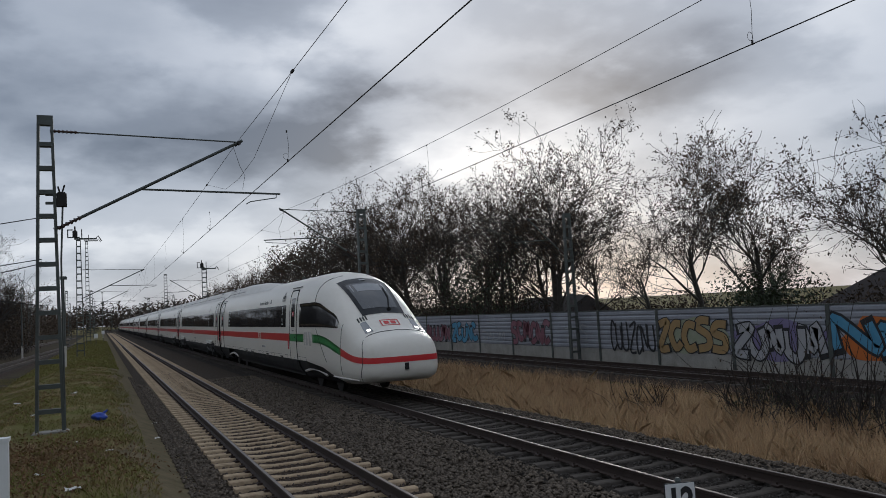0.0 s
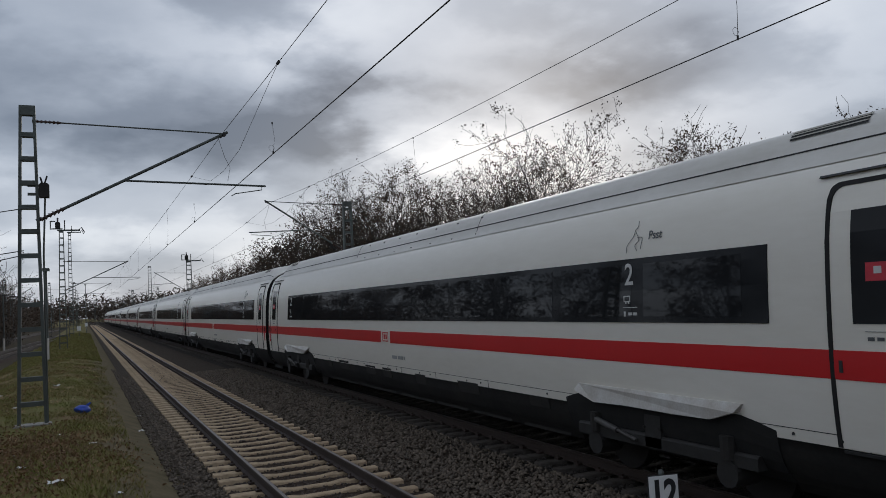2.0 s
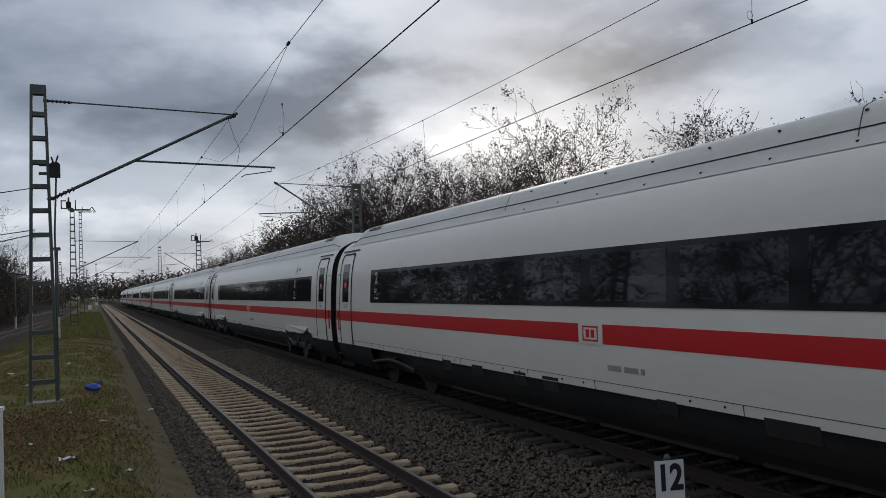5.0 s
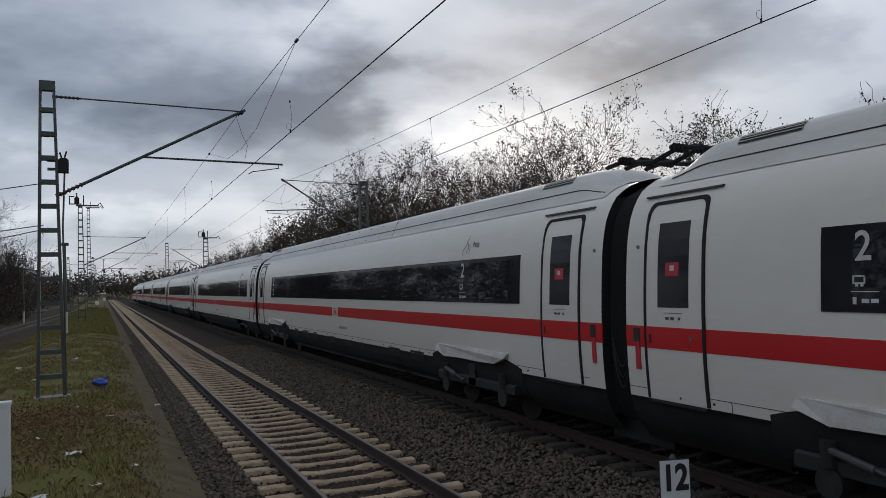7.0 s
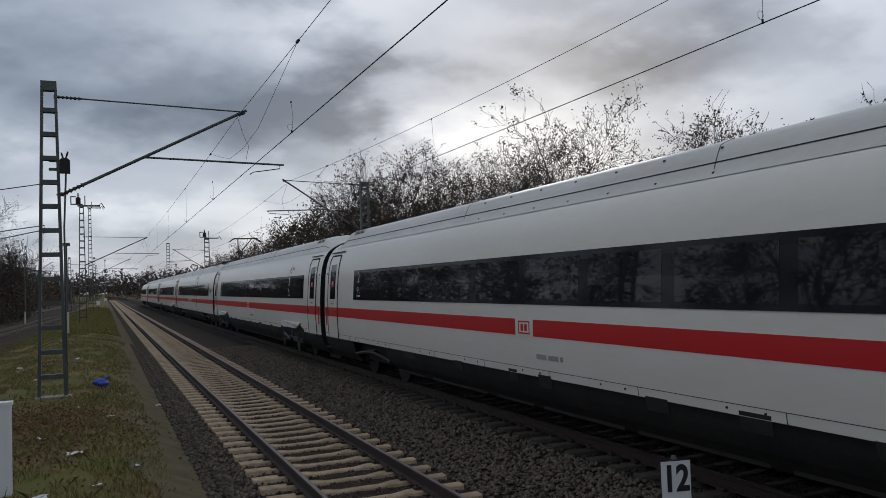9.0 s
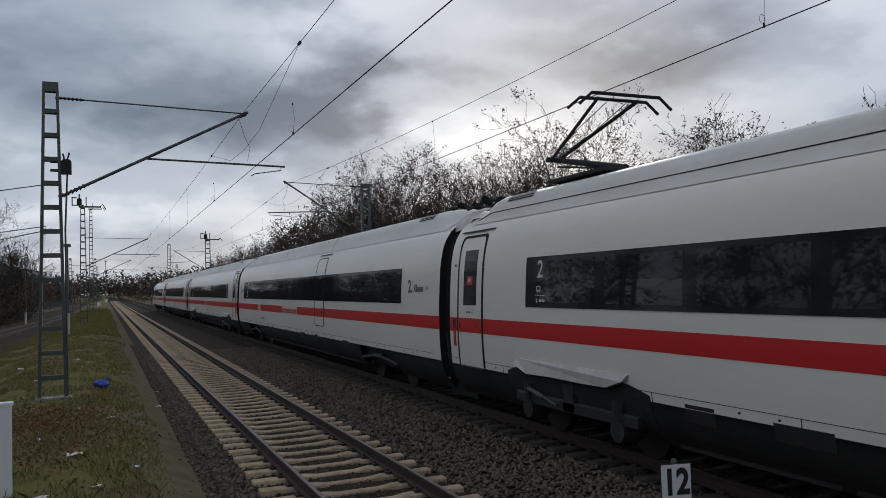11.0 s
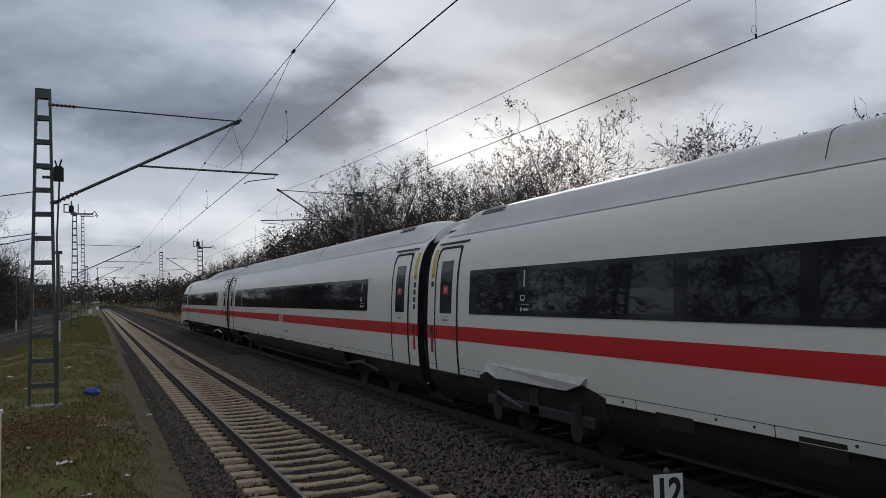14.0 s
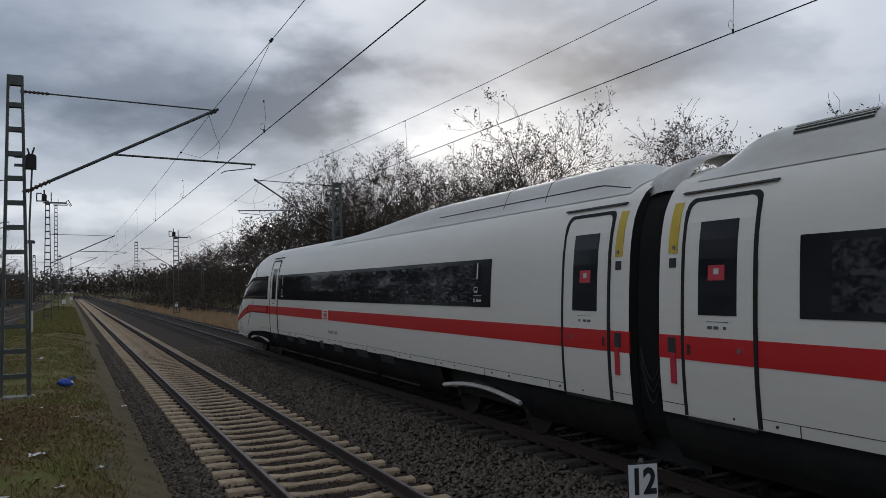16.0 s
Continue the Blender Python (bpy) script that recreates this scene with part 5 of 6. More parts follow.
def slim_pole(x, y, h, label, lamp=False):
    p = tagged(new("slim_pole"), label, "pole")
    z = lie(x)
    p.matrix_basis = Matrix.Translation(on(x, y, z))
    part("shaft", Geo().tube((0, 0, -0.2), (0, 0, h), 0.09, 0.05, 8).mesh("shaft", M_GALV), p)
    part("sleeve", Geo().tube((0, 0, 0.0), (0, 0, 1.3), 0.10, 0.10, 8).mesh("sleeve", M_BEAM), p, "white lower sleeve")
    if lamp:
        part("head", Geo().chamfered(-0.2, 0.2, -0.35, 0.1, h - 0.05, h + 0.12, 0.04).mesh("head", M_GALV), p)


def distant_signals():
    for x, y, h in ((-1.95, 50.6, 5.2), (-7.5, 92, 6.5), (0.35, 170, 9.0)):
        slim_pole(x, y, h, "slim grey pole with a white lower sleeve beside the siding", True)
    for x, y in ((-4.7, 132.0), (-9.5, 118.0), (-11.0, 150.0), (-15.0, 190.0), (-6.5, 200.0), (-3.0, 235.0), (13.4, 165.0), (16.0, 300.0), (22.5, 260.0), (8.0, 330.0), (3.5, 300.0)):
        ladder_mast(x, y, lie(x) - 0.05, 8.6, 0.5, 0.3, "distant grey steel mast among the sidings")
        cantilever(x, y, x + (3.2 if x < 0 else -3.2), 5.0, 7.1, 5.9, x + (4 if x < 0 else -4), x + (3.3 if x < 0 else -3.3), 5.5)
    for x, y, h in ((-0.6, 108.0, 1.1), (0.3, 140.0, 1.4), (13.2, 112.0, 1.2)):
        s = tagged(new("track_signal"), "small white trackside signal board on a post", "signal", "trackside boards")
        s.matrix_basis = Matrix.Translation(on(x, y, lie(x)))
        part("post", Geo().tube((0, 0, -0.1), (0, 0, h), 0.04, n=6).mesh("post", M_GALV), s)
        part("board", Geo().box(-0.22, 0.22, -0.05, -0.01, h - 0.3, h + 0.25).mesh("board", M_BOARD), s)


distant_signals()


# ---------------------------------------------------------------- noise barrier
BAR_X, BAY = 21.35, 4.22
BAR_Y = 22.3


def ribbon(g, pts, w, x):
    """A flat painted stroke of one piece through points (y, z) on the barrier's face."""
    left, right = [], []
    for i, (y, z) in enumerate(pts):
        (a, b), (c, d) = pts[max(i - 1, 0)], pts[min(i + 1, len(pts) - 1)]
        u, v = c - a, d - b
        k = w / 2 / max(1e-6, math.hypot(u, v))
        left.append((x, y - v * k, z + u * k))
        right.append((x, y + v * k, z - u * k))
    g.grid([left, right])


STROKES = [[(1, 0.9), (0.3, 1), (0.1, 0.7), (0.8, 0.45), (0.8, 0.1), (0.0, 0.05)], [(0.1, 1), (0.05, 0.25), (0.5, 0), (0.9, 0.25), (0.9, 1)], [(0.1, 0), (0.15, 0.95), (0.8, 0.1), (0.9, 1)],
           [(0.95, 0.85), (0.4, 1), (0.05, 0.5), (0.4, 0), (1.0, 0.2)], [(0, 0), (0.2, 1), (0.5, 0.35), (0.8, 1), (1, 0)], [(0, 0.9), (0.9, 1), (0.15, 0.1), (1, 0.0)]]


def blob(y, z, ry, rz, rng, n=22):
    ph = [rng.uniform(0, 6.3) for _ in range(3)]
    return [(y + ry * math.cos(a) * (1 + 0.16 * math.sin(3 * a + ph[0]) + 0.1 * math.sin(5 * a + ph[1])), z + rz * math.sin(a) * (1 + 0.14 * math.sin(4 * a + ph[2]))) for a in [2 * math.pi * i / n for i in range(n)]]


def paint(panel, x, y0, y1, z0, z1, fill, back, rng, count, line=M_BLACK, width=0.05):
    """Sprayed shapes without meaning: a background, swollen forms and their dark outlines."""
    if back is not None:
        pts = blob((y0 + y1) / 2, (z0 + z1) / 2, (y1 - y0) / 2, (z1 - z0) / 2 * 0.95, rng, 30)
        part("spray_background", mesh("spray_background", [(x - 0.004, *q) for q in pts], [tuple(range(len(pts)))], back), panel)
    step = (y1 - y0) / count
    for i in range(count):
        form = STROKES[(i * 5 + rng.randint(0, 5)) % 6]
        ya, h = y0 + step * (i + 0.12), (z1 - z0) * rng.uniform(0.66, 0.82)
        za, tip = z0 + (z1 - z0 - h) * rng.uniform(0.3, 0.7), rng.uniform(-0.25, 0.25)
        # the wall is seen from the tracks, so the line runs towards smaller y
        pts = bent([(ya + step * (1.05 - p * 1.0 + tip * q + rng.uniform(-0.08, 0.08)) , za + h * (q + rng.uniform(-0.07, 0.07))) for p, q in form])
        xx = x - 0.008 - 0.004 * i
        if fill is not None:
            wide = min(step * 0.42, 0.30)
            g = Geo()
            ribbon(g, pts, wide + 2 * width, xx)
            part("spray_outline", g.mesh("spray_outline", line), panel)
            g = Geo()
            ribbon(g, pts[1:-1], wide, xx - 0.002)
            part("spray_fill", g.mesh("spray_fill", fill), panel)
        else:
            g = Geo()
            ribbon(g, pts, width * 1.5, xx)
            part("spray_outline", g.mesh("spray_outline", line), panel)


def build_barrier():
    rng = random.Random(11)
    ribs = 8
    base, plinth_top, top = -0.34, 0.33, 2.06
    for k in range(-9, 17):
        y0 = BAR_Y + k * BAY
        post = tagged(new("barrier_post"), "grey steel post of the noise barrier", "post", "posts of the noise barrier")
        post.matrix_basis = Matrix.Translation((BAR_X, y0, 0))
        part("flange", Geo().box(-0.09, -0.075, -0.08, 0.08, base - 0.1, top + 0.03).mesh("flange", M_GALV), post)
        part("web", Geo().box(-0.075, 0.09, -0.008, 0.008, base - 0.1, top + 0.03).mesh("web", M_GALV), post)
        panel = tagged(new("barrier_bay"), "ribbed grey aluminium noise barrier on a concrete plinth" + (", sprayed with graffiti" if -3 <= k <= 6 else ""), "noise barrier", "bays of the noise barrier")
        panel.matrix_basis = Matrix.Translation((BAR_X, 0, 0))
        a, b = y0 + 0.012, y0 + BAY - 0.012
        part("plinth", Geo().box(-0.06, 0.07, a, b, base - 0.15, plinth_top).mesh("plinth", M_PLINTH), panel, "pale concrete plinth")
        h = (top - plinth_top) / ribs
        for i in range(ribs):
            z = plinth_top + i * h
            q = [(-0.035, z + 0.002), (-0.062, z + 0.05), (-0.062, z + h - 0.07), (-0.035, z + h - 0.022), (-0.035, z + h), (0.05, z + h), (0.05, z + 0.002)]
            vs = [(x, y, zz) for y in (a, b) for x, zz in q]
            n = len(q)
            part("rib", mesh("rib", vs, [tuple(range(n))[::-1], tuple(range(n, 2 * n))] + [(j, (j + 1) % n, (j + 1) % n + n, j + n) for j in range(n)], M_PANEL), panel)
        part("cap", Geo().box(-0.07, 0.08, a, b, top, top + 0.04).mesh("cap", M_GALV), panel)
        x = -0.064
        if k == -1:
            paint(panel, x, a + 0.1, b - 0.2, 0.2, 1.6, M_SILVER, M_VIOLET, rng, 5, width=0.06)
        elif k == -2:
            paint(panel, x, a + 0.2, b - 0.4, 0.2, 1.75, M_CYAN, M_ORANGE, rng, 2, width=0.09)
        elif k == 0:
            paint(panel, x, a + 0.2, b - 0.1, 0.30, 1.72, M_TAN, M_LIME, rng, 5, width=0.04)
        elif k == 1:
            paint(panel, x, a + 0.1, b - 1.0, 0.1, 1.65, None, None, rng, 7, width=0.07)
        elif k == 2:
            paint(panel, x, a + 0.8, b - 1.4, 0.5, 1.5, None, None, rng, 3, line=M_SILVER, width=0.04)
        elif k == 3:
            paint(panel, x, a + 0.1, b - 0.1, 0.35, 1.7, M_PINK, None, rng, 6, width=0.04)
        elif k == 4:
            paint(panel, x, a + 0.9, b - 0.5, 0.5, 1.1, None, None, rng, 4, line=M_SILVER, width=0.05)
        elif k == 5:
            paint(panel, x, a + 0.1, b - 0.2, 0.35, 1.6, M_CYAN, None, rng, 5, width=0.05)
        elif k == 6:
            paint(panel, x, a + 0.1, b - 0.2, 0.3, 1.6, M_PINK, None, rng, 6, width=0.04)
        elif k == -4:
            paint(panel, x, a + 0.2, b - 0.2, 0.4, 1.6, M_SILVER, None, rng, 4)


build_barrier()


# ---------------------------------------------------------------- trees
def fast_mesh(name, verts, tris, material):
    me = bpy.data.meshes.new(name)
    v, f = np.asarray(verts, np.float32), np.asarray(tris, np.int32)
    me.vertices.add(len(v))
    me.vertices.foreach_set("co", v.ravel())
    k = f.shape[1]
    me.loops.add(len(f) * k)
    me.loops.foreach_set("vertex_index", f.ravel())
    me.polygons.add(len(f))
    me.polygons.foreach_set("loop_start", np.arange(0, len(f) * k, k, dtype=np.int32))
    me.materials.append(material)
    me.update(calc_edges=True)
    me.validate()
    return me


def leaf_cloud(name, points, size, material, rng, spread=0.25, per=3):
    """Small folded leaves in loose clumps round the points."""
    p = np.repeat(np.asarray(points, float), per, axis=0)
    p += rng.normal(0, spread, p.shape)
    n = len(p)
    a = rng.normal(0, 1, (n, 3))
    a /= np.linalg.norm(a, axis=1)[:, None]
    b = np.cross(a, rng.normal(0, 1, (n, 3)))
    b /= np.linalg.norm(b, axis=1)[:, None]
    s = size * rng.uniform(0.5, 1.4, (n, 1))
    v = np.stack([p - a * s, p + b * s * 0.45, p + a * s, p - b * s * 0.45], 1).reshape(-1, 3)
    f = np.arange(n * 4).reshape(-1, 4)
    return fast_mesh(name, v, f, material)


def grow(seed, height, spread=1.0, forks=5, lean=0.0, trunk=None, twigs=3):
    """Limbs of a bare tree as tapered tubes; returns limbs and the ends of the twigs."""
    rng = random.Random(seed)
    limbs, ends = [], []
    trunk = trunk or height * 0.019

    def branch(p, d, length, r, level):
        n = 5 if level == 0 else 4 if level < 2 else 3
        q = Vector(p)
        for i in range(n):
            d = (d + Vector((rng.uniform(-1, 1), rng.uniform(-1, 1), rng.uniform(-0.3, 0.75))) * (0.10 if level == 0 else 0.24)).normalized()
            e = q + d * length / n
            r1 = r * (0.86 if i < n - 1 else 0.72)
            limbs.append((tuple(q), tuple(e), r, r1, level))
            if level < 5 and (level > 0 or i >= 1):
                count = 2 if level < 3 else 1
                for _ in range(count):
                    if rng.random() < (0.95, 0.9, 0.80, 0.70, 0.45)[level]:
                        ax = d.orthogonal().normalized()
                        ax.rotate(Matrix.Rotation(rng.uniform(0, 6.283), 3, d))
                        c = d.copy()
                        c.rotate(Matrix.Rotation(rng.uniform(0.45, 1.0) * (1.0 if level else spread * 1.1), 3, ax))
                        c.z += 0.12
                        branch(e, c.normalized(), length * (rng.uniform(0.50, 0.85) if level == 0 else rng.uniform(0.45, 0.72)), r1 * rng.uniform(0.42, 0.6), level + 1)
            q, r = e, r1
        ends.append(tuple(q))
        if level >= 3:
            ends.append(tuple(q.lerp(Vector(p), 0.4)))

    branch(Vector((0, 0, -0.2)), Vector((lean, 0.02, 1)).normalized(), height * 0.56, trunk, 0)
    return limbs, ends


def limb_mesh(name, limbs, material, least, most=None, thin=0.011):
    """Tubes of all limbs from one level to another, joined."""
    vs, fs = [], []
    for a, b, r0, r1, level in limbs:
        if level < least or (most is not None and level > most):
            continue
        n = 7 if level == 0 else (5 if level < 2 else 3)
        a, b = Vector(a), Vector(b)
        d = b - a
        u = d.orthogonal().normalized()
        w = d.normalized().cross(u)
        o = len(vs)
        for c, r in ((a, max(r0, thin)), (b, max(r1, thin * 0.8))):
            for k in range(n):
                t = 2 * math.pi * k / n
                vs.append(tuple(c + (u * math.cos(t) + w * math.sin(t)) * r))
        fs += [(o + k, o + (k + 1) % n, o + n + (k + 1) % n, o + n + k) for k in range(n)]
    return fast_mesh(name, vs, fs, material)


def tree_kind(seed, height, leaves, per, spread=1.0, leaf=M_LEAF, lean=0.0, size=0.082, clump=0.13, fine=4):
    """One tree of a kind, to be copied; it is built at the origin, of the given height."""
    limbs, ends = grow(seed, height, spread, lean=lean)
    tall = max(max(a[2], b[2]) for a, b, *_ in limbs)
    k = height / tall
    limbs = [(tuple(c * k for c in a), tuple(c * k for c in b), r0, r1, l) for a, b, r0, r1, l in limbs]
    ends = [tuple(c * k for c in e) for e in ends]
    tree = tagged(new("tree"), "bare winter tree with a few withered brown leaves", "tree", "trees behind the barrier")
    part("trunk", limb_mesh("trunk", limbs, M_BARK, 0, 0), tree, "dark trunk")
    part("branchwork", limb_mesh("branchwork", limbs, M_BARK, 1, 2), tree)
    tagged(part("twig_crown", limb_mesh("twig_crown", limbs, M_TWIG, 3, fine, 0.012 if fine > 3 else 0.02), tree), kind="stuff")
    rng = np.random.default_rng(seed)
    pick = [e for e in ends if e[2] > height * 0.28 and noise.noise(Vector(e) * 0.55 + Vector((seed, 0, 0))) > -0.08]
    pick = [pick[i] for i in rng.integers(0, len(pick), leaves)]
    tagged(part("foliage", leaf_cloud("foliage", pick, size, leaf, rng, clump, per), tree), "sparse brown leaf clumps", kind="stuff")
    return tree


def build_trees():
    rng = random.Random(21)
    kinds = [tree_kind(3, 15.0, 1300, 4, 1.15), tree_kind(8, 15.0, 1500, 4, 1.0), tree_kind(14, 12.0, 1000, 4, 1.15), tree_kind(23, 14.0, 1700, 4, 1.05), tree_kind(31, 11.0, 260, 3, 1.0),
             tree_kind(41, 14.0, 900, 3, 1.1, size=0.15, clump=0.25, fine=3), tree_kind(47, 13.0, 900, 3, 1.0, size=0.15, clump=0.25, fine=3)]
    high = [15.0, 15.0, 12.0, 14.0, 11.0, 14.0, 13.0]
    # place, height and kind, from the near end of the row to the far one
    spots = [(28.3, 20.6, 9.2, 2), (28, 27.4, 10.2, 2), (28.5, 31.6, 10.0, 3), (29, 36.5, 6.5, 4), (28, 40.5, 9.0, 2), (28, 45.6, 14.2, 1), (27.4, 43.6, 11.8, 2), (29.5, 48.5, 11.5, 3), (28, 53.0, 11.5, 1), (29, 57.0, 13.8, 0), (27.5, 62, 12.5, 3),
             (29, 66.5, 14.5, 1), (28, 71.5, 16.6, 3), (29.5, 76.5, 16.8, 1), (28, 81, 16.0, 0), (28.5, 86, 16.9, 1), (29, 92, 16.2, 3), (28, 98, 16.2, 1), (29, 104, 15.8, 3), (28, 111, 15.4, 1), (29, 119, 14.8, 3),
             (28, 127, 14.3, 1), (30, 136, 13.8, 3), (28, 147, 13.2, 1), (29, 158, 13.0, 3), (28, 170, 12.8, 1), (29, 182, 12.6, 3), (28, 196, 12.2, 1), (30, 212, 11.8, 3), (29, 230, 11.4, 1), (31, 252, 10.8, 3), (30, 280, 10, 1),
             (33, 60, 12.5, 3), (33, 74, 14.5, 1), (32, 90, 14.5, 3), (33, 108, 13.5, 1), (38, 36, 6.5, 2), (28, 15, 9.5, 2), (29, 8, 10, 0), (27, 1, 10, 3),
             (-11.6, 96, 14.0, 4), (-12.6, 99, 13.0, 0), (-10.0, 103, 8.0, 3), (-14.5, 108, 12.0, 3), (-13, 120, 9.0, 1), (-17, 162, 13.0, 1), (-15, 185, 11.5, 0), (-20, 150, 13, 3), (-16, 210, 11, 1), (-24, 175, 12, 3), (-19, 240, 12, 3)]
    # trees on the other side of the line, which the carriage windows mirror
    for i in range(22):
        y = -62 + i * 10.0 + rng.uniform(-2, 2)
        spots.append((-17.5 - rng.uniform(0, 5) - max(0, y - 60) * 0.04, y, rng.uniform(10, 15), (3, 1, 1, 3)[i % 4]))
    first = set()
    for x, y, h, k in spots:
        # far trees are of the coarser kinds; the near row stands taller
        if y > 108 or (x < -16 and y < 100):
            k = 5 + k % 2
        elif x > 0 and y < 66:
            h *= 1.08
        m = Matrix.Translation(on(x, y, lie(x))) @ pose(0, 0, 0, 0, 0, rng.uniform(0, 360))
        s = h / high[k]
        if k not in first:
            first.add(k)
            t = kinds[k]
            t.scale = (s, s, s)
            t.matrix_basis = m @ Matrix.Diagonal((s, s, s, 1))
        else:
            t = copy_thing(kinds[k], m)
            t.scale = (s, s, s)
        if x < 0:
            t["group"] = "trees beyond the siding"
            t["label"] = "bare winter tree beyond the siding with brown leaves"


build_trees()


def thicket(name, label, x0, x1, y0, y1, h, stems, leaves, size, seed, material=M_LEAF, group="", green=0):
    """Undergrowth: many thin crooked stems with leaves between them."""
    rng = np.random.default_rng(seed)
    vs, fs, tips = [], [], []
    for _ in range(stems):
        x, y = rng.uniform(x0, x1), rng.uniform(y0, y1)
        p = on(x, y, lie(x) - 0.05)
        d = Vector((rng.normal(0, 0.28), rng.normal(0, 0.28), 1)).normalized()
        length, r = h * rng.uniform(0.5, 1.1), rng.uniform(0.008, 0.02) * (1 + h / 8)
        n = 4
        for i in range(n):
            d = (d + Vector(rng.normal(0, 0.22, 3))).normalized()
            e = p + d * length / n
            o = len(vs)
            u = d.orthogonal().normalized()
            w = d.cross(u)
            for c, rr in ((p, r * (1 - 0.2 * i)), (e, r * (0.8 - 0.2 * i) + 0.002)):
                vs += [tuple(c + (u * math.cos(t) + w * math.sin(t)) * rr) for t in (0, 2.09, 4.19)]
            fs += [(o + k, o + (k + 1) % 3, o + 3 + (k + 1) % 3, o + 3 + k) for k in range(3)]
            if i:
                tips.append(tuple(e))
                tips.append(tuple(e + Vector(rng.normal(0, 0.3, 3)) * h * 0.12))
            p = e
    bush = tagged(new(name), label, "bush", group, kind="stuff")
    part("stems", fast_mesh("stems", vs, fs, M_TWIG), bush)
    if leaves:
        pick = [tips[i] for i in rng.integers(0, len(tips), leaves)]
        part("foliage", leaf_cloud("foliage", pick, size, material, rng, 0.12 + h * 0.05, 3), bush)
    return bush


def build_undergrowth():
    thicket("undergrowth", "dense dark undergrowth behind the noise barrier", 23.5, 30, 46, 80, 5.0, 700, 3600, 0.10, 1)
    thicket("undergrowth", "dense dark undergrowth behind the noise barrier", 23.5, 32, 80, 240, 6.5, 1000, 4500, 0.2, 2)
    thicket("undergrowth", "low brambles along the top of the bank", 23.0, 27, 2, 46, 1.4, 600, 2000, 0.06, 3)
    thicket("undergrowth", "dark brush under the trees beyond the sidings", -15, -8.5, 88, 120, 4.5, 500, 3000, 0.13, 21)
    thicket("hedge", "dark hedge in front of the house", 32, 35, 5, 80, 2.2, 600, 5000, 0.10, 17)
    thicket("evergreen_bush", "dark evergreen bush behind the barrier", 27.4, 28.4, 26.3, 27.4, 3.2, 60, 1300, 0.09, 4, M_IVY)
    thicket("evergreen_bush", "dark ivy-grown thicket behind the barrier", 24.5, 29, 50, 60, 6.0, 110, 2000, 0.11, 5, M_IVY)
    thicket("shrub", "leafless brown shrub in the withered grass", 13.7, 15.9, 11.0, 15.2, 1.5, 240, 260, 0.04, 6)
    thicket("shrub", "leafless brown shrub with tall thin shoots", 15.0, 16.6, 12.5, 16.5, 2.9, 60, 30, 0.04, 7)
    thicket("shrub", "small leafless shrub in the withered grass", 13.3, 14.6, 17.0, 19.0, 1.35, 36, 20, 0.04, 8)
    thicket("undergrowth", "brown undergrowth beside the far track", 13.5, 26, 98, 210, 2.4, 700, 3600, 0.16, 18)
    thicket("bramble_patch", "low dark brambles between the sidings", -22, -9.5, 55, 125, 1.3, 700, 4000, 0.12, 19)
    thicket("bramble_patch", "green bramble patch beside the far track", 14.8, 17.0, 10.5, 16.2, 0.5, 160, 1100, 0.05, 9, M_IVY)
    thicket("hedge", "dark leafless hedge beyond the sidings", -60, -9, 225, 300, 7.5, 700, 4500, 0.42, 10)
    thicket("hedge", "dark leafless hedge beyond the sidings", -26, -11, 120, 225, 3.2, 500, 3200, 0.2, 12)
    thicket("far_wood", "far belt of leafless woods closing the view", -70, 60, 330, 420, 11.5, 1200, 7000, 0.62, 13)
    thicket("far_wood", "far belt of leafless woods closing the view", 24, 60, 240, 430, 9.5, 700, 4500, 0.5, 14)
    # Both hedges below stay out of view, added to darken what the windows mirror.
    thicket("hedge", "unseen dark hedge added for the window reflections", -19, -15, -60, 110, 5.0, 600, 4500, 0.26, 15)
    thicket("hedge", "unseen dark hedge added for the window reflections", -28, -21, 100, 190, 6.0, 500, 5000, 0.26, 16)


build_undergrowth()


def build_house():
    """The dark gabled roof that rises over the barrier."""
    house = tagged(new("house"), "brown house with a dark tiled gable roof behind the barrier", "house")
    house.matrix_basis = Matrix.Translation((39.5, 28.5, -0.1)) @ pose(0, 0, 0, 0, 0, 12)
    part("wall", Geo().box(-3, 5, -4.5, 3.5, -0.2, 1.6).mesh("wall", M_BRICK), house)
    vs = [(-3.4, -5, 1.4), (5.4, -5, 1.4), (5.4, 4, 1.4), (-3.4, 4, 1.4), (-1.2, -0.5, 4.0), (3.2, -0.5, 4.0)]
    part("roof", mesh("roof", vs, [(0, 3, 2, 1), (0, 1, 5, 4), (2, 3, 4, 5), (3, 0, 4), (1, 2, 5)], M_ROOFTILE), house, "dark hipped tile roof")
    part("chimney", Geo().box(-0.9, -0.4, -0.8, -0.3, 3.4, 4.7).mesh("chimney", M_BRICK), house)
    shed = tagged(new("shed"), "low brown shed roof showing over the barrier", "shed")
    shed.matrix_basis = Matrix.Translation((31.5, 51, 0.1))
    part("wall", Geo().box(-2, 2, -4, 4, -0.2, 1.7).mesh("wall", M_BRICK), shed)
    vs = [(-2.3, -4.4, 1.6), (2.3, -4.4, 1.6), (2.3, 4.4, 1.6), (-2.3, 4.4, 1.6), (0, -4.4, 2.9), (0, 4.4, 2.9)]
    part("roof", mesh("roof", vs, [(0, 3, 2, 1), (0, 4, 5, 3), (1, 2, 5, 4), (0, 1, 4), (2, 3, 5)], M_ROOFTILE), shed)


build_house()


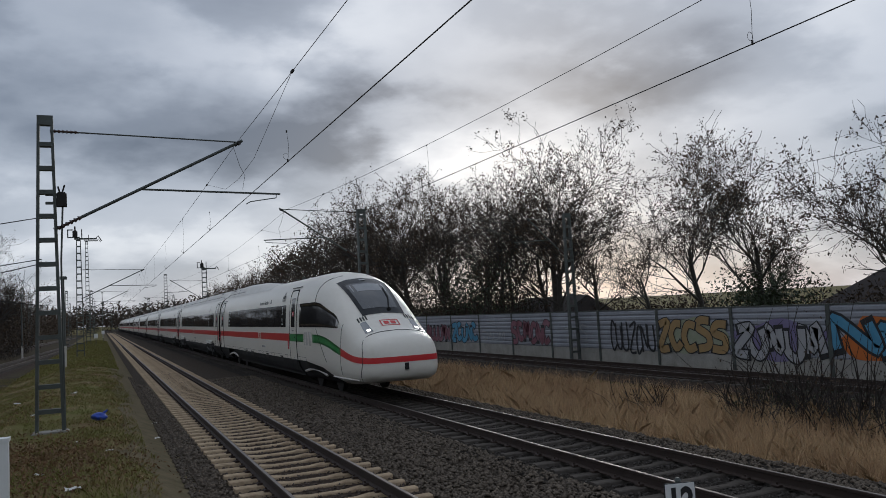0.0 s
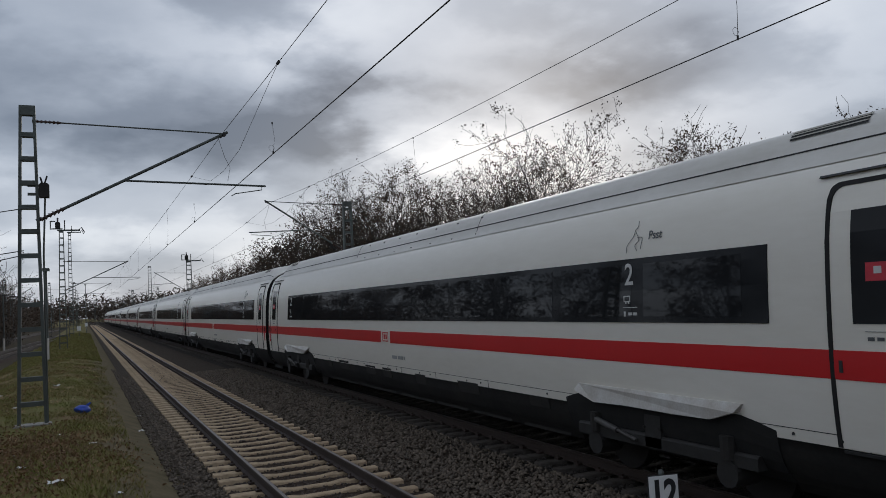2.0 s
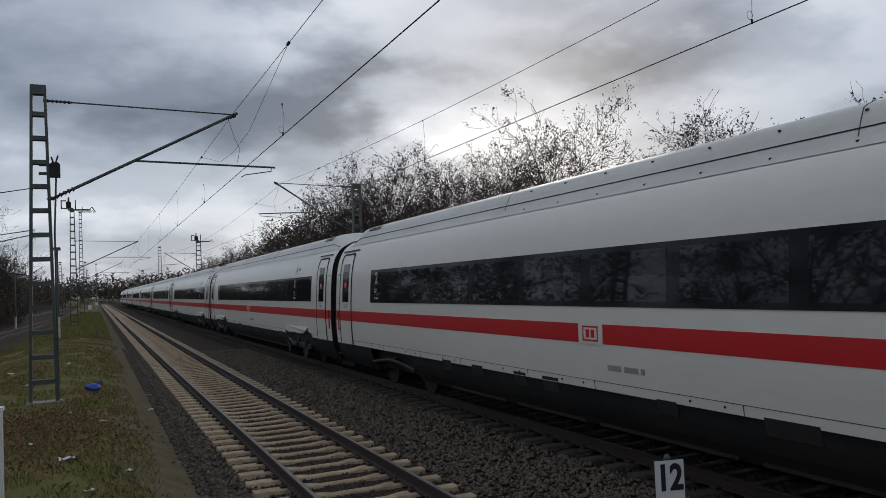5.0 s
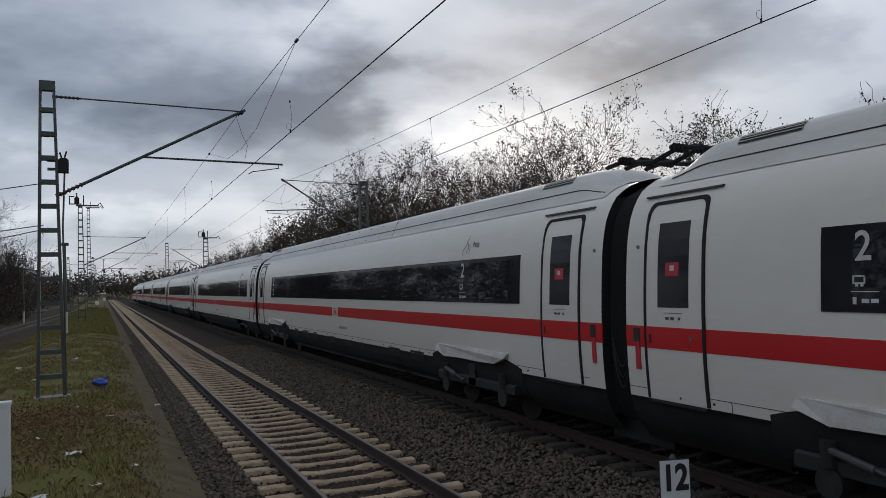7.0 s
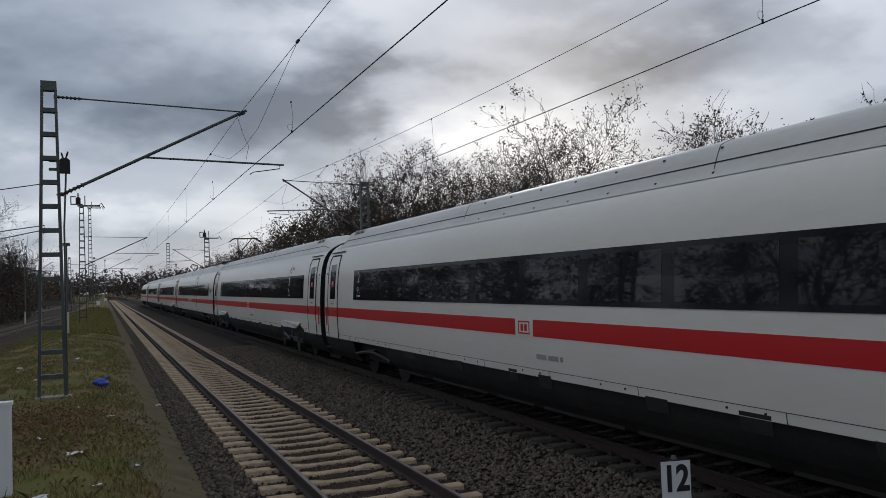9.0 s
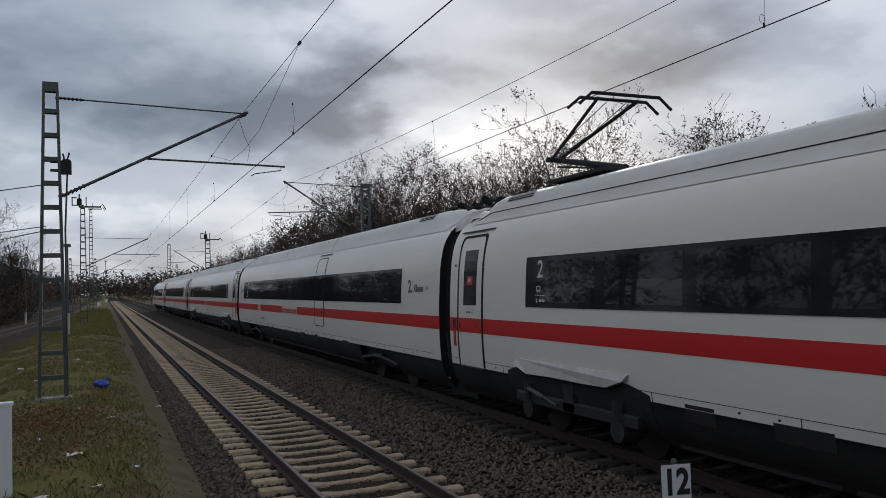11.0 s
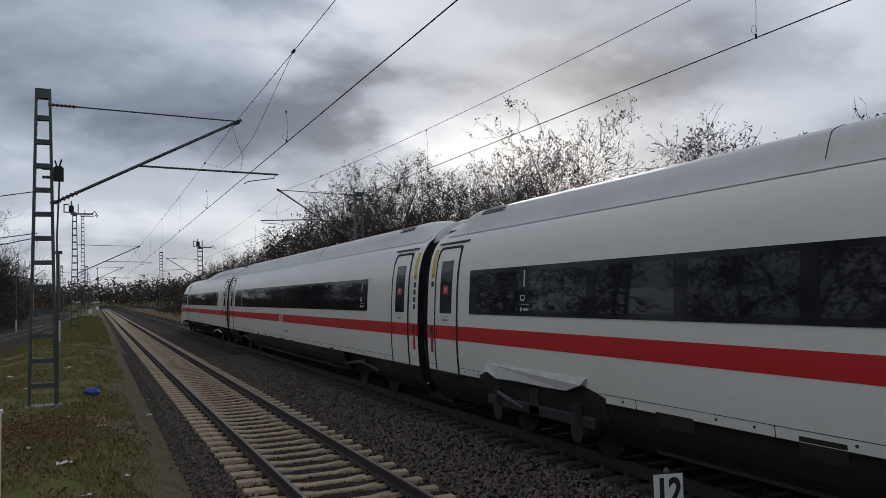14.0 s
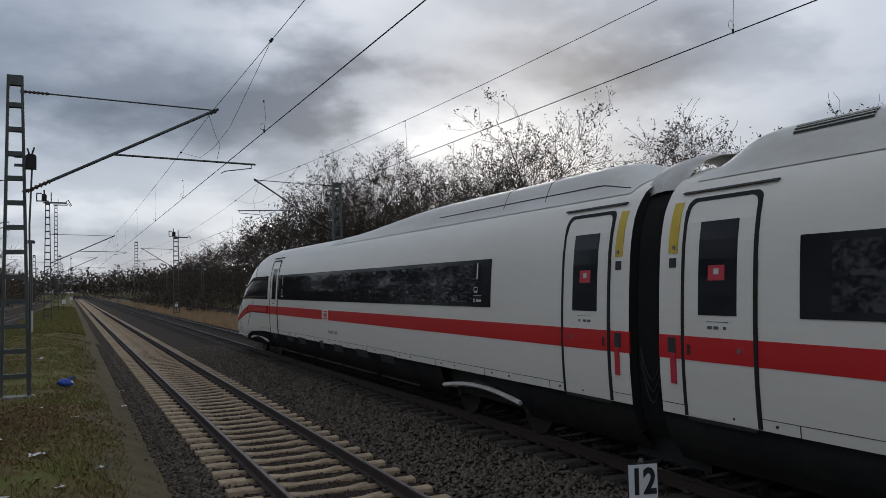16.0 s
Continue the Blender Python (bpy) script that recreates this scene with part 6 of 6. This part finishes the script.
# ---------------------------------------------------------------- stones, grass and small things
def scatter_stones(name, label, n, x0, x1, y0, y1, z_of, size, material, seed, avoid=()):
    rng = np.random.default_rng(seed)
    x = rng.uniform(x0, x1, n)
    y = y0 + (y1 - y0) * rng.random(n) ** 1.6
    keep = np.ones(n, bool)
    for a, b in avoid:
        keep &= ~((x > a) & (x < b))
    x, y = x[keep], y[keep]
    n = len(x)
    z = np.array([z_of(q) for q in x]) + rng.uniform(-0.012, 0.012, n)
    base = np.array([(1, 0, 0), (-1, 0, 0), (0, 1, 0), (0, -1, 0), (0, 0, 1), (0, 0, -1)], float)
    tri = np.array([(0, 2, 4), (2, 1, 4), (1, 3, 4), (3, 0, 4), (2, 0, 5), (1, 2, 5), (3, 1, 5), (0, 3, 5)])
    s = size * rng.uniform(0.55, 1.35, (n, 1, 1)) * rng.uniform(0.6, 1.25, (n, 6, 1))
    ang = rng.uniform(0, 6.283, n)
    v = base[None] * s * np.array([1, 1, 0.75]) + rng.normal(0, size * 0.18, (n, 6, 3))
    c, w = np.cos(ang)[:, None], np.sin(ang)[:, None]
    v = np.stack([v[..., 0] * c - v[..., 1] * w, v[..., 0] * w + v[..., 1] * c, v[..., 2]], -1)
    v += np.stack([x, y, z], -1)[:, None]
    f = (tri[None] + (np.arange(n) * 6)[:, None, None]).reshape(-1, 3)
    tagged(part(name, fast_mesh(name, v.reshape(-1, 3), f, material)), label, "gravel", kind="stuff")


def scatter_blades(name, label, n, x0, x1, y0, y1, high, wide, material, seed, lift=0.0, clump=0.0, power=1.4, thin=None, tilt=0.35):
    rng = np.random.default_rng(seed)
    x, y = rng.uniform(x0, x1, n), y0 + (y1 - y0) * rng.random(n) ** power
    if clump:
        m = max(1, n // 14)
        cx, cy = x[:m], y[:m]
        k = rng.integers(0, m, n)
        x, y = cx[k] + rng.normal(0, clump, n), cy[k] + rng.normal(0, clump, n)
    if thin is not None:
        keep = np.array([noise.noise((a * thin, b * thin * 0.6, 3.0)) > -0.12 for a, b in zip(x, y)])
        x, y = x[keep], y[keep]
    x = np.clip(x, x0, x1)
    n = len(x)
    z = np.array([lie(a) for a in x]) + lift
    h = high * rng.uniform(0.35, 1.25, n)
    a = rng.uniform(0, 6.283, n)
    lean = rng.normal(0, tilt, (n, 2)) * h[:, None]
    w = wide * rng.uniform(0.6, 1.4, n)
    p = np.stack([x, y, z], -1)
    d = np.stack([np.cos(a) * w, np.sin(a) * w, np.zeros(n)], -1)
    mid = p + np.stack([lean[:, 0] * 0.35, lean[:, 1] * 0.35, h * 0.6], -1)
    tip = p + np.stack([lean[:, 0], lean[:, 1], h], -1)
    v = np.stack([p - d, p + d, mid + d * 0.7, tip, mid - d * 0.7], 1).reshape(-1, 3)
    f = np.arange(n * 5).reshape(-1, 5)
    tagged(part(name, fast_mesh(name, v, f, material)), label, "grass", kind="stuff")


scatter_stones("ballast_stones", "loose grey crushed stones of the ballast", 70000, 1.55, 10.3, 3.5, 40, lambda x: lie(x) + 0.085, 0.040, M_STONE, 1, ((NEAR - 1.32, NEAR + 1.32), (TRAIN - 1.32, TRAIN + 1.32)))
scatter_stones("ballast_stones", "loose rust-brown stones between the sleepers", 18000, NEAR - 1.3, NEAR + 1.3, 5, 50, lambda x: lie(x) + 0.068, 0.026, M_BROWNSTONE, 2, ((NEAR - 0.83, NEAR - 0.67), (NEAR + 0.67, NEAR + 0.83)))
scatter_stones("ballast_stones", "dark stones between the sleepers", 14000, TRAIN - 1.3, TRAIN + 1.3, 4, 30, lambda x: lie(x) + 0.072, 0.03, M_OILYSTONE, 3, ((TRAIN - 0.83, TRAIN - 0.67), (TRAIN + 0.67, TRAIN + 0.83)))
scatter_stones("verge_stones", "scattered stones where grass meets ballast", 11000, 1.25, 2.1, 6, 45, lambda x: lie(x) + 0.04, 0.032, M_STONE, 4)
scatter_blades("short_grass", "short winter grass and moss beside the track", 110000, -7.0, 0.82, 6, 55, 0.06, 0.007, M_GRASS, 5, thin=0.9, tilt=0.6)
scatter_blades("short_grass", "distant winter grass between track and sidings", 26000, -4.6, 0.9, 50, 140, 0.10, 0.03, M_GRASS, 25, tilt=0.6)
scatter_blades("grass_tufts", "tufts of green grass on the verge", 9000, -5.0, 0.9, 7, 45, 0.12, 0.006, M_GRASS, 6, clump=0.09, tilt=0.5)
scatter_blades("dead_grass", "yellowed dead grass lying on the verge", 14000, -6.0, 0.8, 6, 50, 0.06, 0.007, M_STRAW, 7, thin=0.5, tilt=1.2)
scatter_blades("withered_grass", "tall withered straw-coloured grass between the tracks", 75000, 10.75, 16.2, 7.0, 62, 0.50, 0.0045, M_STRAW, 8, clump=0.16, tilt=0.4)
scatter_blades("withered_grass", "low withered grass between the tracks", 36000, 10.5, 16.4, 6.0, 60, 0.24, 0.0055, M_STRAW, 9, tilt=0.7)
scatter_blades("withered_grass", "distant withered grass between the tracks", 16000, 10.6, 16.4, 55, 190, 0.5, 0.02, M_STRAW, 10, clump=0.3)


def fallen_leaves():
    rng = np.random.default_rng(12)
    n = 16000
    x, y = rng.uniform(-6, 0.5, n), 6 + 40 * rng.random(n) ** 1.5
    keep = np.array([noise.noise((a * 0.8, b * 0.4, 9.0)) > 0.12 for a, b in zip(x, y)])
    x, y = x[keep], y[keep]
    pts = np.stack([x, y, [lie(a) + 0.035 for a in x]], -1)
    # a drift of leaves round the foot of the mast
    q, r = rng.normal(-1.1, 0.85, 5200), rng.normal(15.6, 1.7, 5200)
    pts = np.concatenate([pts, np.stack([q, r, [lie(a) + 0.04 for a in q]], -1)])
    tagged(part("fallen_leaves", leaf_cloud("fallen_leaves", pts, 0.032, M_LITTER, rng, 0.012, 1)), "fallen brown leaves on the verge", "leaves", kind="stuff")


fallen_leaves()


def build_number_sign():
    sign = tagged(new("number_sign"), "white board with black number twelve on a short post", "sign")
    sign.matrix_basis = Matrix.Translation((5.3, 6.45, 0)) @ pose(0, 0, 0, 0, 0, -14)
    part("post", Geo().tube((0, 0.03, -0.5), (0, 0.03, 0.79), 0.03, n=10).tube((0, 0.03, 0.79), (0, 0.03, 0.82), 0.034, 0.02, 10).mesh("post", M_GALV), sign, "grey tube post with a cap")
    part("board", Geo().box(-0.158, 0.158, -0.008, 0.0, 0.30, 0.77).mesh("board", M_BOARD), sign, "white enamel board")
    part("border", Geo().box(-0.166, 0.166, -0.004, 0.006, 0.292, 0.778).mesh("border", M_BLACK), sign, "black rim")
    part("number", letters("12", 0.36, M_BLACK, 0.80, 0.035), sign, "bold black number", pose(0.0, -0.011, 0.585, 90))


build_number_sign()


def build_litter():
    bag = tagged(new("blue_bag"), "crumpled blue plastic bag lying in the grass", "bag")
    g = bmesh.new()
    bmesh.ops.create_icosphere(g, subdivisions=3, radius=0.17)
    for v in g.verts:
        v.co *= 1 + 0.28 * noise.noise(v.co * 7)
        v.co.z *= 0.62
        v.co.x *= 1.15
    me = bpy.data.meshes.new("sack")
    g.to_mesh(me)
    g.free()
    me.materials.append(M_BLUE)
    part("sack", me, bag)
    part("knot", Geo().tube((0.1, 0, 0.08), (0.19, 0.02, 0.15), 0.04, 0.015, 7).mesh("knot", M_BLUE), bag)
    bag.matrix_basis = Matrix.Translation((-0.08, 21.9, lie(-0.08) + 0.10))
    rng = random.Random(4)
    for i, (x, y, s) in enumerate([(-0.42, 12.6, 0.10), (-0.95, 14.1, 0.08), (-1.35, 13.3, 0.07), (0.1, 16.5, 0.06), (-1.15, 15.5, 0.06), (-0.72, 9.9, 0.11), (-0.1, 10.6, 0.06), (1.15, 20.0, 0.07), (-0.5, 17.6, 0.05), (-2.2, 17.0, 0.08), (-1.7, 24.0, 0.09), (-0.9, 30.5, 0.1), (1.3, 23.5, 0.07),
                                   (0.4, 12.0, 0.05), (15.2, 10.4, 0.14), (-2.6, 30.0, 0.1)]):
        sheet = Geo().grid([[(s * (a - 1.5) * 0.7 + rng.uniform(-1, 1) * s * 0.15, s * (b - 1.5) * 0.5 + rng.uniform(-1, 1) * s * 0.15, s * rng.uniform(0.0, 0.55)) for a in range(4)] for b in range(4)])
        ob = part("paper_scrap", sheet.mesh("paper_scrap", M_PAPER))
        ob.matrix_basis = Matrix.Translation((x, y, lie(x) + 0.02)) @ pose(0, 0, 0, 0, 0, rng.uniform(0, 360))
        tagged(ob, "crumpled white paper scrap lying on the ground", "litter", "litter")
    post = tagged(new("white_post"), "weathered white concrete post in the grass", "post")
    post.matrix_basis = Matrix.Translation((-1.16, 10.5, lie(-1.1)))
    part("shaft", Geo().chamfered(-0.15, 0.15, -0.07, 0.07, -0.3, 1.08, 0.03).mesh("shaft", M_BOARD), post)
    part("cap", Geo().box(-0.165, 0.165, -0.085, 0.085, 1.05, 1.09).mesh("cap", M_BOARD), post)


build_litter()

build_track("track_near", NEAR, on, M_SLEEPER, "railway track on pale concrete sleepers", -30, 600, 110, phase=0.59)
build_track("track_train", TRAIN, on, M_OLDSLEEPER, "railway track on dark sleepers", -30, 600, 45)
build_track("track_far", FAR, lambda x, y: on(x, y, -0.04), M_OLDSLEEPER, "railway track on dark sleepers beside the barrier", -30, 600, 60)
build_track("track_siding", 0.0, left_route, M_OLDSLEEPER, "rusty siding track on dark sleepers", 25, 200, 60)
build_track("track_far_siding", 0.0, second_siding, M_OLDSLEEPER, "rusty outer siding track on dark sleepers", 30, 230, 30)



def siding_bed(route):
    rows = [[route(dx, y) + Vector((0, 0, -0.2 - 0.06 * (abs(dx) > 1.6))) for dx in (-2.2, -1.5, 0, 1.5, 2.2)] for y in range(20, 160, 5)]
    me = Geo().grid(rows).mesh("siding_ballast", M_BROWNBALLAST, True)
    me.flip_normals() if me.polygons[0].normal.z < 0 else None
    tagged(part("siding_ballast", me), "brown ballast under the siding", "ground", kind="structure")


siding_bed(left_route)
siding_bed(second_siding)

motions()
